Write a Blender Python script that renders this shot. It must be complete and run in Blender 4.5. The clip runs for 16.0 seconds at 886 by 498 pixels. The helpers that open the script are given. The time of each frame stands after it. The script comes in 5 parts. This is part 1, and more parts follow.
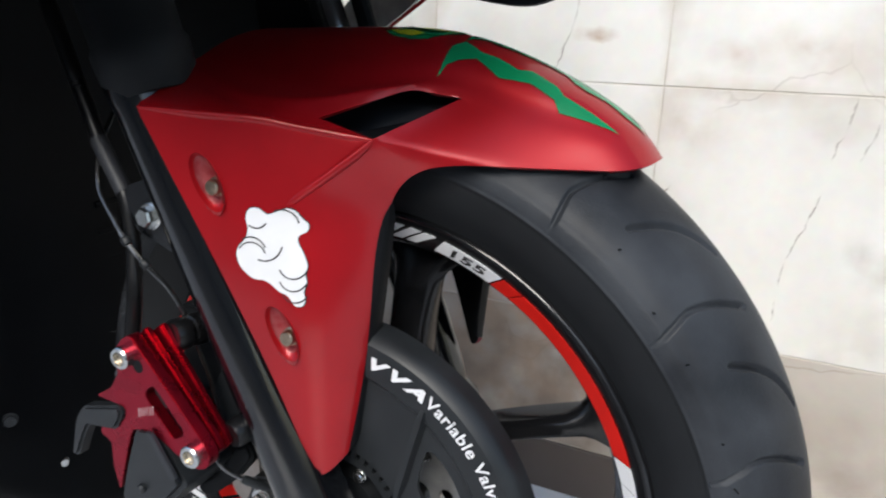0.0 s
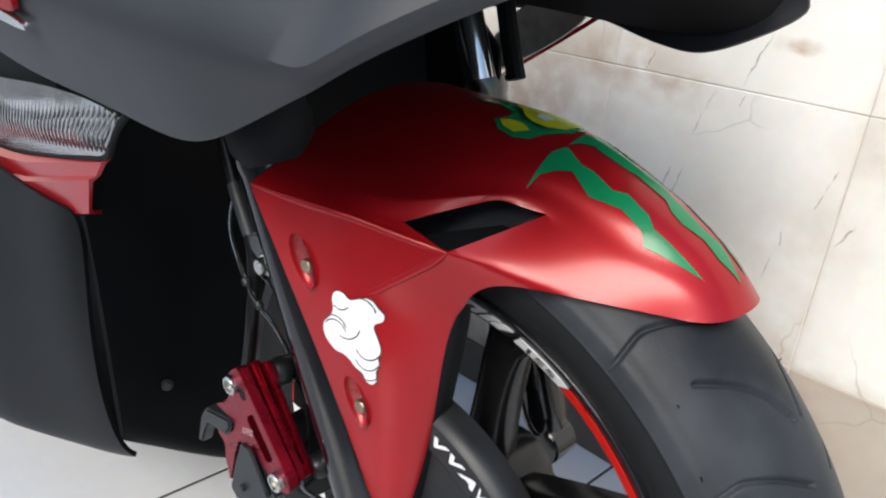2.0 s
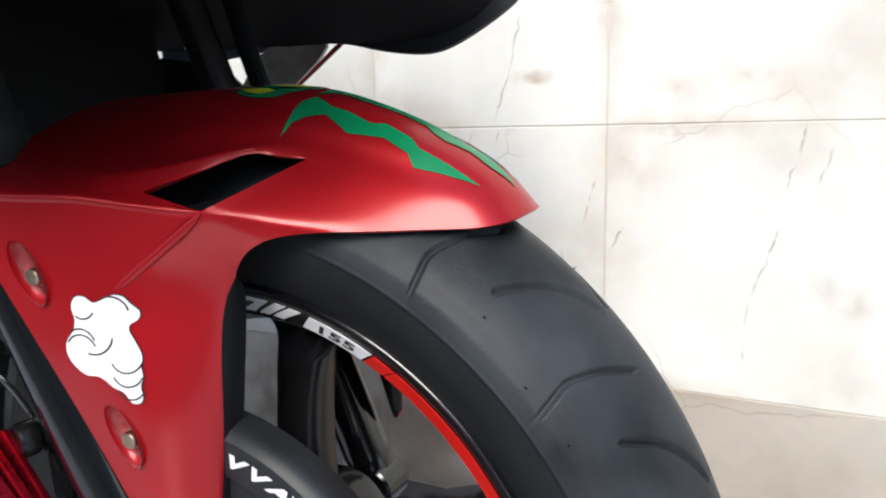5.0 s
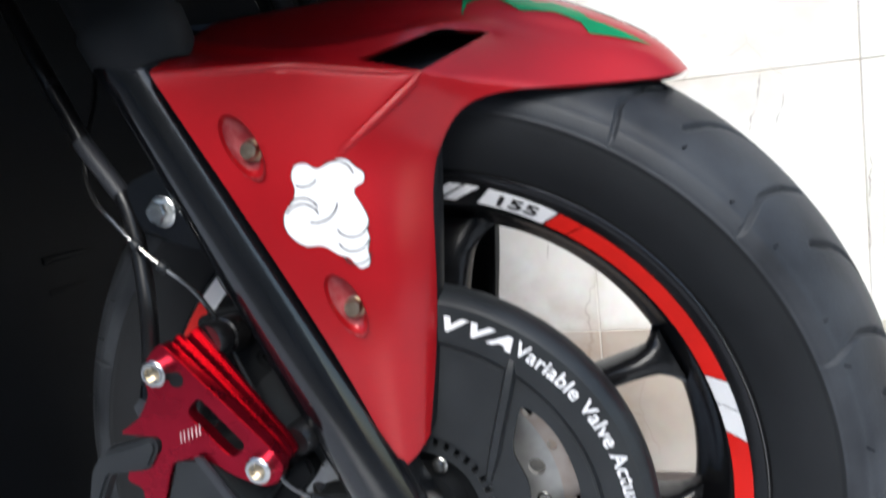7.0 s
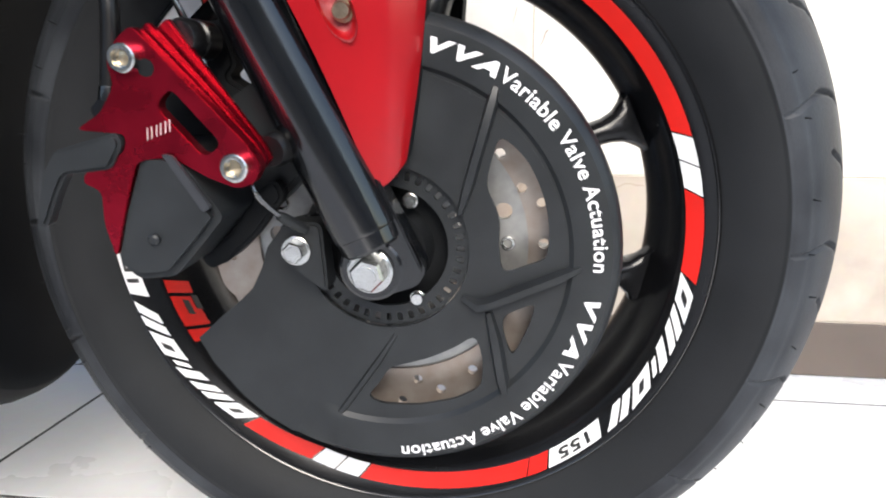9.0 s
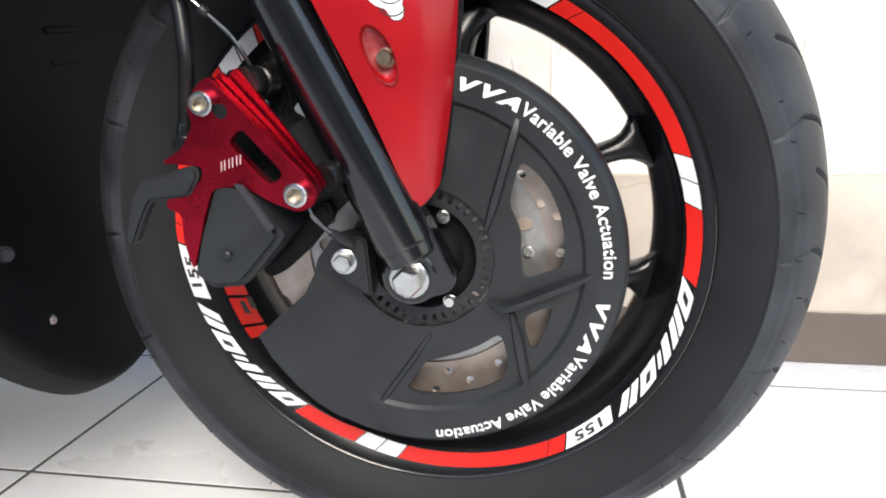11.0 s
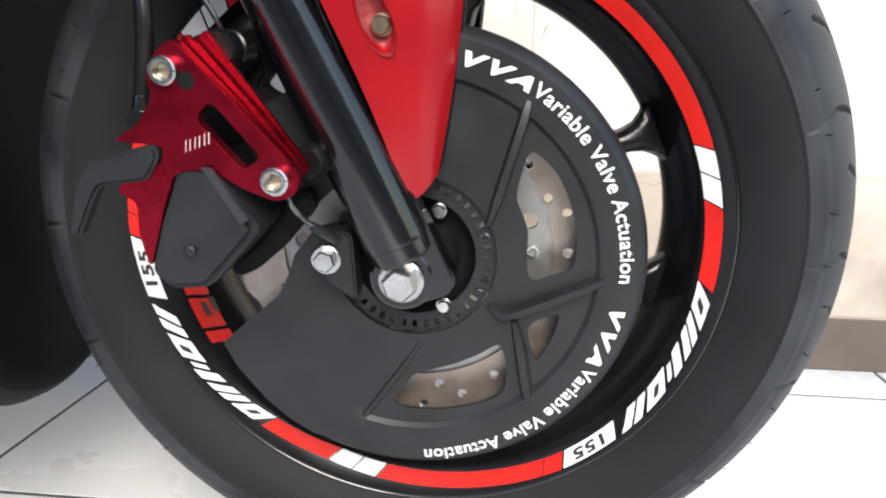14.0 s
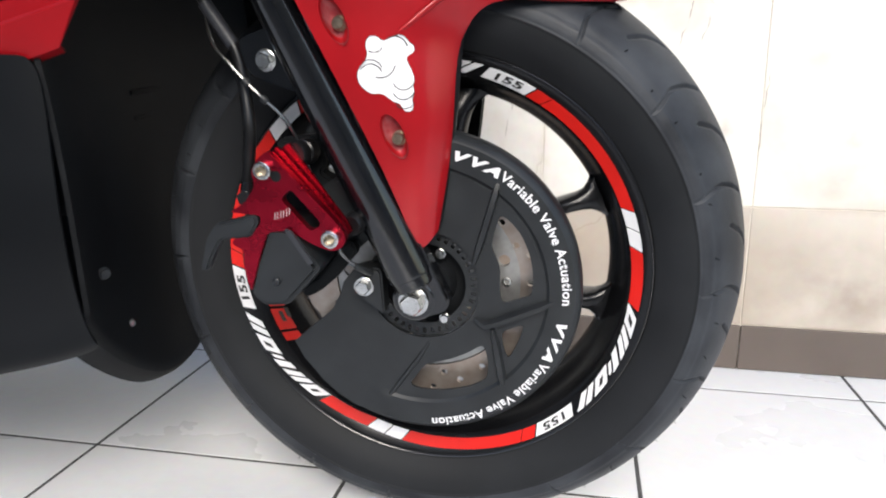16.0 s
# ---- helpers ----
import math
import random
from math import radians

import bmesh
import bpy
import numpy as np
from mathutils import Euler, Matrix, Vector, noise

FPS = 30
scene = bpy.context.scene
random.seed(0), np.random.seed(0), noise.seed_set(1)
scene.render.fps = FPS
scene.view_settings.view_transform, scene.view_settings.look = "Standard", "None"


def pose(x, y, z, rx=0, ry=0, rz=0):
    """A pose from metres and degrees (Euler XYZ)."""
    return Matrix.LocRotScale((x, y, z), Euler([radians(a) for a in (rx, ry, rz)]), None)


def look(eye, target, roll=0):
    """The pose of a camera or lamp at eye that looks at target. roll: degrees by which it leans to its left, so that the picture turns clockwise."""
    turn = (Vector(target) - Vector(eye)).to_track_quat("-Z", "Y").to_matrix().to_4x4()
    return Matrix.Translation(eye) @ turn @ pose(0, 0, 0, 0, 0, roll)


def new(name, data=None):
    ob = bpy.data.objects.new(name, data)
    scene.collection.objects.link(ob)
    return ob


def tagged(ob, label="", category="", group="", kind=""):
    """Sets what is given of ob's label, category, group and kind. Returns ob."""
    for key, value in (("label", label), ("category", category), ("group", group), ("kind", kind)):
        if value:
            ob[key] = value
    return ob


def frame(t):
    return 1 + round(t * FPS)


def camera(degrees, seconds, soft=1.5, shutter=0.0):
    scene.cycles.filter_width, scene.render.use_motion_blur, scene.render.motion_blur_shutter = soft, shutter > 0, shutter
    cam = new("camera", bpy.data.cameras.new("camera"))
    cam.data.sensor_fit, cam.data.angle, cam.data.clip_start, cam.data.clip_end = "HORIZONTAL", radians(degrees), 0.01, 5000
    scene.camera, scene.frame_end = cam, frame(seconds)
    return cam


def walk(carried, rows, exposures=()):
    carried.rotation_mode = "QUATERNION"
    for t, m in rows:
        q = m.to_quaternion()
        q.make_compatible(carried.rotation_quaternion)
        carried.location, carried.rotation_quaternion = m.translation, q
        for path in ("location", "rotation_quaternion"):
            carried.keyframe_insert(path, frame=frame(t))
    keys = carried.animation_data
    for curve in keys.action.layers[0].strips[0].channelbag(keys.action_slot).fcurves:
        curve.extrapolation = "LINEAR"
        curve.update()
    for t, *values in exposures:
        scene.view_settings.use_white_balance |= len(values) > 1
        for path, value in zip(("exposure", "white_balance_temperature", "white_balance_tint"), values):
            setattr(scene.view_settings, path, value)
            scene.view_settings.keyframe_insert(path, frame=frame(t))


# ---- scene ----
cam = camera(61.5, 16.0, 2.0, 0.5)
BIKE = pose(0, 0, 0.2682, 5.11, 0, 0)
PATH = [
    (0, (0.2421, -0.4202, 0.3018), (-0.1904, 0.4331, 0.0107), 1.01),
    (0.5, (0.2511, -0.4025, 0.3175), (-0.2469, 0.3976, -0.0171), 1.03),
    (1, (0.2664, -0.3723, 0.3664), (-0.2802, 0.3707, -0.0198), 1.72),
    (1.5, (0.2638, -0.3751, 0.3979), (-0.2938, 0.3523, -0.0020), 3.35),
    (2, (0.2803, -0.3530, 0.4126), (-0.3461, 0.3019, -0.0102), 3.02),
    (2.5, (0.2840, -0.3033, 0.3931), (-0.3637, 0.3411, -0.0133), 4.47),
    (3, (0.2963, -0.2918, 0.3807), (-0.3722, 0.3417, -0.0089), 3.61),
    (3.5, (0.3250, -0.2814, 0.3786), (-0.3621, 0.3530, 0.0246), 2.80),
    (4, (0.3311, -0.2820, 0.3552), (-0.3308, 0.3925, 0.0281), 2.61),
    (4.2, (0.3294, -0.2927, 0.3387), (-0.2968, 0.4256, 0.0355), 0.80),
    (6.3, (0.1713, -0.4263, 0.2922), (-0.1189, 0.5095, 0.0920), -3.39),
    (6.5, (0.1512, -0.4408, 0.2949), (-0.1560, 0.4835, 0.0688), -5.48),
    (7, (0.1375, -0.4539, 0.2159), (-0.1326, 0.4949, 0.0522), -6.57),
    (7.3, (0.1236, -0.4460, 0.1885), (-0.1062, 0.5066, -0.0109), -5.36),
    (7.5, (0.0898, -0.4369, 0.1556), (-0.0476, 0.5158, -0.1154), -1.58),
    (8, (0.0847, -0.4596, 0.1187), (-0.0604, 0.4880, -0.1658), -1.00),
    (8.5, (0.0870, -0.4611, 0.1122), (-0.0347, 0.4894, -0.1734), -0.98),
    (9, (0.0920, -0.4805, 0.1222), (-0.0467, 0.4678, -0.1635), -0.89),
    (11.5, (0.0944, -0.5377, 0.1581), (-0.0751, 0.3989, -0.1485), -1.62),
    (12, (0.0906, -0.5392, 0.1598), (-0.0771, 0.4008, -0.1370), -0.50),
    (12.5, (0.0848, -0.5250, 0.1510), (-0.0317, 0.4220, -0.1484), 0.59),
    (13, (0.0767, -0.5047, 0.1422), (-0.0250, 0.4442, -0.1566), 0.73),
    (13.5, (0.0683, -0.4862, 0.1341), (-0.0182, 0.4623, -0.1707), 0.63),
    (14, (0.0617, -0.4848, 0.1394), (-0.0409, 0.4602, -0.1711), 0.20),
    (14.5, (0.0720, -0.5130, 0.1560), (-0.0737, 0.4229, -0.1646), -1.41),
    (15, (0.0871, -0.5613, 0.1822), (-0.0945, 0.3702, -0.1329), -1.87),
    (15.5, (0.1087, -0.5995, 0.1990), (-0.0574, 0.3355, -0.1144), -0.63),
    (16, (0.1291, -0.6563, 0.2248), (-0.0518, 0.2770, -0.0853), -0.70),
]
walk(cam, [(t, BIKE @ look(eye, target, roll)) for t, eye, target, roll in PATH], [(0, 0.42, 6650, 8), (1, 0.50, 6650, 8), (2, 0.62, 6850, 8), (4, 0.76, 6850, 8), (6.3, 0.54, 6400, 8), (7, 0.78, 6450, 8), (7.5, 0.80, 6500, 8), (8.2, 1.14, 6900, 10), (9, 1.18, 6950, 10), (11.5, 1.08, 7050, 10), (14, 1.08, 7000, 10), (14.5, 1.20, 7000, 10), (16, 0.80, 6900, 10)])

import random

from mathutils.bvhtree import BVHTree

# ---- light ----
world = bpy.data.worlds.new("world")
scene.world = world
world.use_nodes = True
wn, wl = world.node_tree.nodes, world.node_tree.links
sky = wn.new("ShaderNodeTexSky")
sky.sky_type, sky.sun_disc = "NISHITA", False
sky.sun_elevation, sky.sun_rotation = radians(36), radians(165)
wl.new(sky.outputs[0], wn["Background"].inputs[0])
wn["Background"].inputs[1].default_value = 0.19
sun = new("sun", bpy.data.lights.new("sun", "SUN"))
sun.data.energy, sun.data.angle, sun.data.color = 2.15, radians(28), (1.0, 0.97, 0.93)
sun.matrix_world = look((0.27, -1.0, 0.75), (0, 0, 0))


# ---- materials ----
def material(name, colour, rough=0.5, metal=0.0, vary=0.15, scale=30.0, bump=0.0, bump_scale=200.0, coat=0.0, spread=0.08, second=None, ior=1.5, spec=0.5, coat_rough=0.08):
    m = bpy.data.materials.new(name)
    m.use_nodes = True
    n, l = m.node_tree.nodes, m.node_tree.links
    p = n["Principled BSDF"]
    p.inputs["Metallic"].default_value = metal
    p.inputs["IOR"].default_value = ior
    p.inputs["Specular IOR Level"].default_value = spec
    p.inputs["Coat Weight"].default_value = coat
    p.inputs["Coat Roughness"].default_value = coat_rough
    tc = n.new("ShaderNodeTexCoord")
    big, fine = n.new("ShaderNodeTexNoise"), n.new("ShaderNodeTexNoise")
    big.inputs["Scale"].default_value, big.inputs["Detail"].default_value = scale, 6
    fine.inputs["Scale"].default_value, fine.inputs["Detail"].default_value = bump_scale, 3
    l.new(tc.outputs["Object"], big.inputs["Vector"])
    l.new(tc.outputs["Object"], fine.inputs["Vector"])
    ramp = n.new("ShaderNodeValToRGB")
    other = second or tuple(c * (1 - vary) for c in colour)
    ramp.color_ramp.elements[0].color = (*other, 1)
    ramp.color_ramp.elements[1].color = (*colour, 1)
    ramp.color_ramp.elements[0].position, ramp.color_ramp.elements[1].position = 0.35, 0.65
    l.new(big.outputs["Fac"], ramp.inputs[0])
    l.new(ramp.outputs[0], p.inputs["Base Color"])
    rr = n.new("ShaderNodeMapRange")
    rr.inputs["To Min"].default_value, rr.inputs["To Max"].default_value = max(0.02, rough - spread), rough + spread
    l.new(big.outputs["Fac"], rr.inputs[0])
    l.new(rr.outputs[0], p.inputs["Roughness"])
    if bump:
        b = n.new("ShaderNodeBump")
        b.inputs["Strength"].default_value, b.inputs["Distance"].default_value = bump, 0.001
        l.new(fine.outputs["Fac"], b.inputs["Height"])
        l.new(b.outputs[0], p.inputs["Normal"])
    return m


RED = material("satin_red_paint", (0.345, 0.0040, 0.0085), 0.46, 0.34, 0.12, 18, 0.05, 1400, 0.62, coat_rough=0.20, spec=0.12)
# fender red with a dust mottle, darkened to paint the shade of the recesses
SHADED_DUSTY = material("shaded_dusty_red_paint", (0.24, 0.010, 0.016), 0.5, 0.3, 0.4, 260, 0.3, 900, second=(0.27, 0.050, 0.052))
TUBE = material("polished_fork_tube", (0.50, 0.51, 0.52), 0.1, 1.0, 0.1, 60, 0.02, 500, spread=0.03)
RED_ALU = material("anodised_red", (0.32, 0.008, 0.024), 0.28, 0.9, 0.2, 60, 0.05, 600)
BLACK = material("satin_black_plastic", (0.0165, 0.0186, 0.0205), 0.42, 0, 0.3, 40, 0.1, 900, spec=0.34)
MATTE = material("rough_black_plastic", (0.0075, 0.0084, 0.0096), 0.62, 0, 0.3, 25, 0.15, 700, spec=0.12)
GREY = material("matte_grey_plastic", (0.026, 0.028, 0.033), 0.5, 0, 0.2, 15, 0.08, 900, spec=0.4)
GLOSS = material("gloss_black_paint", (0.0075, 0.0078, 0.0088), 0.22, 0, 0.3, 25, 0.02, 300, 0.0, spec=0.5, ior=1.36)
FORK = material("fork_black_paint", (0.0042, 0.0047, 0.0058), 0.17, 0, 0.2, 30, 0.05, 500, 0.4, spec=0.45, spread=0.03, coat_rough=0.09)
RUBBER = material("tyre_sidewall_rubber", (0.0145, 0.0158, 0.0176), 0.62, 0, 0.3, 14, 0.1, 500, spec=0.18)
TREAD = material("tyre_tread_rubber", (0.034, 0.038, 0.044), 0.5, 0, 0.35, 21, 0.2, 700, second=(0.011, 0.0125, 0.0155), spec=0.26, spread=0.14)
BRONZE = material("tarnished_bolt", (0.50, 0.39, 0.28), 0.34, 1.0, 0.4, 200, 0.1, 500)
FAIRING = material("polished_black_plastic", (0.0050, 0.0058, 0.0068), 0.40, 0, 0.3, 12, 0.05, 900, spec=0.13)
HOSE = material("black_rubber_hose", (0.006, 0.006, 0.0065), 0.30, 0, 0.2, 40, 0.05, spec=0.3)
CABLE = material("glossy_black_cable", (0.012, 0.012, 0.012), 0.14, 0, 0.2, 40, spec=1.0, coat=1.0, spread=0.03)
CHROME = material("zinc_steel", (0.62, 0.62, 0.60), 0.24, 1.0, 0.25, 90, 0.05, 500)
GOLD = material("yellow_zinc_steel", (0.58, 0.47, 0.32), 0.27, 1.0, 0.3, 120, 0.05, 500)
CARRIER = material("dull_carrier_steel", (0.42, 0.42, 0.41), 0.42, 0.85, 0.25, 90, 0.05, 500)
DISC = material("brushed_disc_steel", (0.42, 0.37, 0.33), 0.40, 0.8, 0.35, 60, 0.1, 700, second=(0.33, 0.265, 0.22))
WHITE_INK = material("white_sticker", (0.74, 0.74, 0.75), 0.4, 0, 0.06, 60)
RED_INK = material("red_sticker", (0.62, 0.014, 0.010), 0.35, 0, 0.1, 60, spec=0.25)
GREEN_INK = material("green_sticker", (0.003, 0.205, 0.075), 0.24, 0, 0.1, 60, spec=0.35)
YELLOW_INK = material("yellow_sticker", (0.50, 0.52, 0.02), 0.35, 0, 0.1, 60)
BLACK_INK = material("black_sticker", (0.012, 0.012, 0.012), 0.4, 0, 0.1, 60)
ENGRAVED = material("pale_engraving", (0.62, 0.42, 0.42), 0.45, 0.2, 0.2, 200)
LENS = material("clear_lens_over_reflector", (0.42, 0.43, 0.44), 0.2, 0.75, 0.45, 60, 0.3, 160, 0.6)
FROSTED = material("cloudy_lens", (0.40, 0.39, 0.37), 0.3, 0, 0.35, 40, 0.2, 160, 0.4)


# ---- helpers for shapes ----
def part(name, bm, mat, parent=None, label="", smooth=True, sharp=35):
    me = bpy.data.meshes.new(name)
    bmesh.ops.recalc_face_normals(bm, faces=bm.faces)
    if smooth:
        for f in bm.faces:
            f.smooth = True
        for e in bm.edges:
            if len(e.link_faces) == 1 or len(e.link_faces) == 2 and e.calc_face_angle(0) > radians(sharp):
                e.smooth = False
    bm.to_mesh(me)
    bm.free()
    me.materials.append(mat)
    ob = new(name, me)
    if parent:
        ob.parent = parent
    if label:
        tagged(ob, label)
    return ob


def join(bm, other):
    me = bpy.data.meshes.new("tmp")
    other.to_mesh(me)
    other.free()
    bm.from_mesh(me)
    bpy.data.meshes.remove(me)
    return bm


def polar(r, a, y):
    return Vector((r * math.cos(radians(a)), y, r * math.sin(radians(a))))


def revolve(profile, segs=96, start=0.0, end=360.0, closed=True):
    """Turns a profile of (radius, y) round the wheel's axle."""
    bm = bmesh.new()
    full = abs(end - start) >= 359.9
    count = segs if full else segs + 1
    rings = []
    for i in range(count):
        a = start + (end - start) * i / segs
        rings.append([bm.verts.new(polar(r, a, y)) for r, y in profile])
    k = len(profile)
    for i in range(segs):
        p, q = rings[i], rings[(i + 1) % count]
        for j in range(k if closed else k - 1):
            bm.faces.new((p[j], p[(j + 1) % k], q[(j + 1) % k], q[j]))
    if not full and closed:
        bm.faces.new(rings[0])
        bm.faces.new(rings[-1][::-1])
    return bm


def smooth_line(points, steps=6):
    pts = [Vector(p) for p in points]
    out = []
    for i in range(len(pts) - 1):
        p0, p1, p2, p3 = pts[max(i - 1, 0)], pts[i], pts[i + 1], pts[min(i + 2, len(pts) - 1)]
        for s in range(steps):
            t = s / steps
            out.append(0.5 * ((2 * p1) + (p2 - p0) * t + (2 * p0 - 5 * p1 + 4 * p2 - p3) * t * t + (3 * p1 - p0 - 3 * p2 + p3) * t ** 3))
    out.append(pts[-1])
    return out


def tube(points, radius, segs=10, steps=6):
    pts = smooth_line(points, steps) if steps > 1 else [Vector(p) for p in points]
    radii = radius if isinstance(radius, (list, tuple)) else None
    bm = bmesh.new()
    rings = []
    side = Vector((0, 1, 0))
    for i, p in enumerate(pts):
        d = (pts[min(i + 1, len(pts) - 1)] - pts[max(i - 1, 0)]).normalized()
        side = side - d * side.dot(d)
        if side.length < 1e-4:
            side = d.orthogonal()
        side.normalize()
        up = d.cross(side)
        r = radius if radii is None else radii[min(int(i / max(steps, 1)), len(radii) - 1)]
        rings.append([bm.verts.new(p + r * (math.cos(2 * math.pi * s / segs) * side + math.sin(2 * math.pi * s / segs) * up)) for s in range(segs)])
    for p, q in zip(rings[:-1], rings[1:]):
        for s in range(segs):
            bm.faces.new((p[s], p[(s + 1) % segs], q[(s + 1) % segs], q[s]))
    bm.faces.new(rings[0])
    bm.faces.new(rings[-1][::-1])
    return bm


def barrel(a, b, profile, segs=28):
    """Turned part between a and b; profile of (share of the way, radius)."""
    a, b = Vector(a), Vector(b)
    d = (b - a).normalized()
    side = d.orthogonal().normalized()
    up = d.cross(side)
    bm = bmesh.new()
    rings = []
    for t, r in profile:
        c = a.lerp(b, t)
        rings.append([bm.verts.new(c + r * (math.cos(2 * math.pi * s / segs) * side + math.sin(2 * math.pi * s / segs) * up)) for s in range(segs)])
    for p, q in zip(rings[:-1], rings[1:]):
        for s in range(segs):
            bm.faces.new((p[s], p[(s + 1) % segs], q[(s + 1) % segs], q[s]))
    bm.faces.new(rings[0][::-1])
    bm.faces.new(rings[-1])
    return bm


def round_poly(points, radius, steps=4):
    """Rounds the corners of a closed outline."""
    out = []
    n = len(points)
    for i in range(n):
        p, a, b = Vector(points[i]), Vector(points[i - 1]), Vector(points[(i + 1) % n])
        r = min(radius, (a - p).length * 0.45, (b - p).length * 0.45)
        s, e = p + (a - p).normalized() * r, p + (b - p).normalized() * r
        for k in range(steps + 1):
            t = k / steps
            out.append(s * (1 - t) ** 2 + p * 2 * t * (1 - t) + e * t * t)
    return out


def circle2(cx, cz, r, n=16):
    return [Vector((cx + r * math.cos(2 * math.pi * i / n), cz + r * math.sin(2 * math.pi * i / n))) for i in range(n)]


def plate(outline, y0, y1, holes=(), bevel=0.0, place=None):
    """A flat plate in the plane of the wheel, with holes; y0 faces the viewer's side."""
    bm = bmesh.new()
    loops = [outline, *holes]
    edges = []
    for lp in loops:
        vs = [bm.verts.new((p[0], y0, p[1])) for p in lp]
        edges += [bm.edges.new((vs[i], vs[(i + 1) % len(vs)])) for i in range(len(vs))]
    if holes:
        bmesh.ops.triangle_fill(bm, use_beauty=True, use_dissolve=False, edges=edges)
    else:
        bm.faces.new(list(bm.verts))
    faces = list(bm.faces)
    ext = bmesh.ops.extrude_face_region(bm, geom=faces)
    for v in (g for g in ext["geom"] if isinstance(g, bmesh.types.BMVert)):
        v.co.y = y1
    bmesh.ops.recalc_face_normals(bm, faces=bm.faces)
    if bevel:
        rim = [e for e in bm.edges if len(e.link_faces) == 2 and e.calc_face_angle(0) > radians(60)]
        bmesh.ops.bevel(bm, geom=rim, offset=bevel, segments=2, affect="EDGES", clamp_overlap=True)
    if place:
        bmesh.ops.transform(bm, matrix=place, verts=bm.verts)
    return bm


def loft(rows, closed=False):
    bm = bmesh.new()
    g = [[bm.verts.new(p) for p in r] for r in rows]
    for a, b in zip(g[:-1], g[1:]):
        k = len(a)
        for j in range(k if closed else k - 1):
            bm.faces.new((a[j], a[(j + 1) % k], b[(j + 1) % k], b[j]))
    return bm


def thicken(ob, depth, levels=0, offset=0):
    if levels:
        s = ob.modifiers.new("round", "SUBSURF")
        s.levels = s.render_levels = levels
    m = ob.modifiers.new("thick", "SOLIDIFY")
    m.thickness, m.offset = depth, offset
    return ob


def lettering(text, size, r, a0, a1, y, mat, parent, shear=0.0, thick=0.0, space=1.0, drift=0.0):
    """Writing that runs clockwise round the axle from angle a0 to a1, with its base line at radius r, drifting outwards on the way."""
    cu = bpy.data.curves.new("lettering", "FONT")
    cu.body, cu.size, cu.shear, cu.offset, cu.space_character = text, size, shear, thick, space
    ob = bpy.data.objects.new("tmp_text", cu)
    scene.collection.objects.link(ob)
    bpy.context.view_layer.update()
    me = bpy.data.meshes.new_from_object(ob.evaluated_get(bpy.context.evaluated_depsgraph_get()))
    bpy.data.objects.remove(ob)
    xs = [v.co.x for v in me.vertices]
    lo, hi = min(xs), max(xs)
    for v in me.vertices:
        way = (v.co.x - lo) / (hi - lo)
        a = a0 + (a1 - a0) * way
        v.co = polar(r + drift * way + v.co.y, a, y + (rim_y(r + v.co.y) if parent is rim else 0))
    me.materials.append(mat)
    out = new("lettering", me)
    out.parent = parent
    return out


# ---- the floor and the wall ----
WALL_Y, TILE, FLOOR_X, FLOOR_Y = 0.463, 0.318, -0.4317, 0.0553


def math_node_free(n, l, socket):
    """The signed distance of a 0 to 1 coordinate from its middle."""
    q = n.new("ShaderNodeMath")
    q.operation = "SUBTRACT"
    l.new(socket, q.inputs[0])
    q.inputs[1].default_value = 0.5
    return q.outputs[0]


# long cracks in the wall tiles, (x, z) to (x, z), and stains, (x, z), half width, half height, strength
CRACKS = [(-0.096, 0.542, -0.104, 0.516), (-0.108, 0.512, -0.113, 0.485), (-0.132, 0.443, -0.140, 0.396), (-0.114, 0.445, -0.124, 0.399), (-0.063, 0.542, -0.066, 0.526),
          (-0.033, 0.674, -0.049, 0.615), (-0.049, 0.615, -0.067, 0.550), (0.054, 0.485, 0.049, 0.460), (0.047, 0.458, 0.043, 0.436), (0.019, 0.403, 0.017, 0.384),
          (0.014, 0.373, 0.010, 0.345), (0.088, 0.434, 0.075, 0.403), (-0.183, 0.570, -0.193, 0.549), (0.268, 0.544, 0.264, 0.509), (0.262, 0.504, 0.254, 0.476),
          (0.250, 0.440, 0.240, 0.405), (0.241, 0.407, 0.225, 0.363), (0.223, 0.358, 0.222, 0.331), (0.220, 0.313, 0.219, 0.290), (0.295, 0.522, 0.281, 0.479), (0.380, 0.446, 0.376, 0.380), (0.376, 0.380, 0.372, 0.310)]
STAINS = [(-0.251, 0.550, 0.16, 0.055, 1.0), (-0.160, 0.535, 0.085, 0.035, 0.9), (-0.370, 0.470, 0.20, 0.17, 1.0), (0.065, 0.409, 0.07, 0.08, 0.3), (-0.057, 0.310, 0.16, 0.14, 0.4),
          (0.010, 0.377, 0.07, 0.09, 0.3), (-0.020, 0.602, 0.034, 0.010, 1.3), (0.143, 0.583, 0.035, 0.022, 0.5), (0.212, 0.592, 0.07, 0.035, 0.5), (0.095, 0.505, 0.07, 0.06, 0.5), (-0.10, 0.185, 0.30, 0.15, 1.7)]

MARBLE = [(0.505, 0.360, 0.055, 0.045, 0.9), (0.325, 0.362, 0.040, 0.030, 0.7), (0.480, 0.288, 0.080, 0.030, 0.6), (0.445, 0.465, 0.060, 0.050, 0.5), (0.300, 0.375, 0.020, 0.040, 0.6), (0.560, 0.440, 0.070, 0.050, 0.5), (0.300, 0.262, 0.060, 0.020, 0.7)]
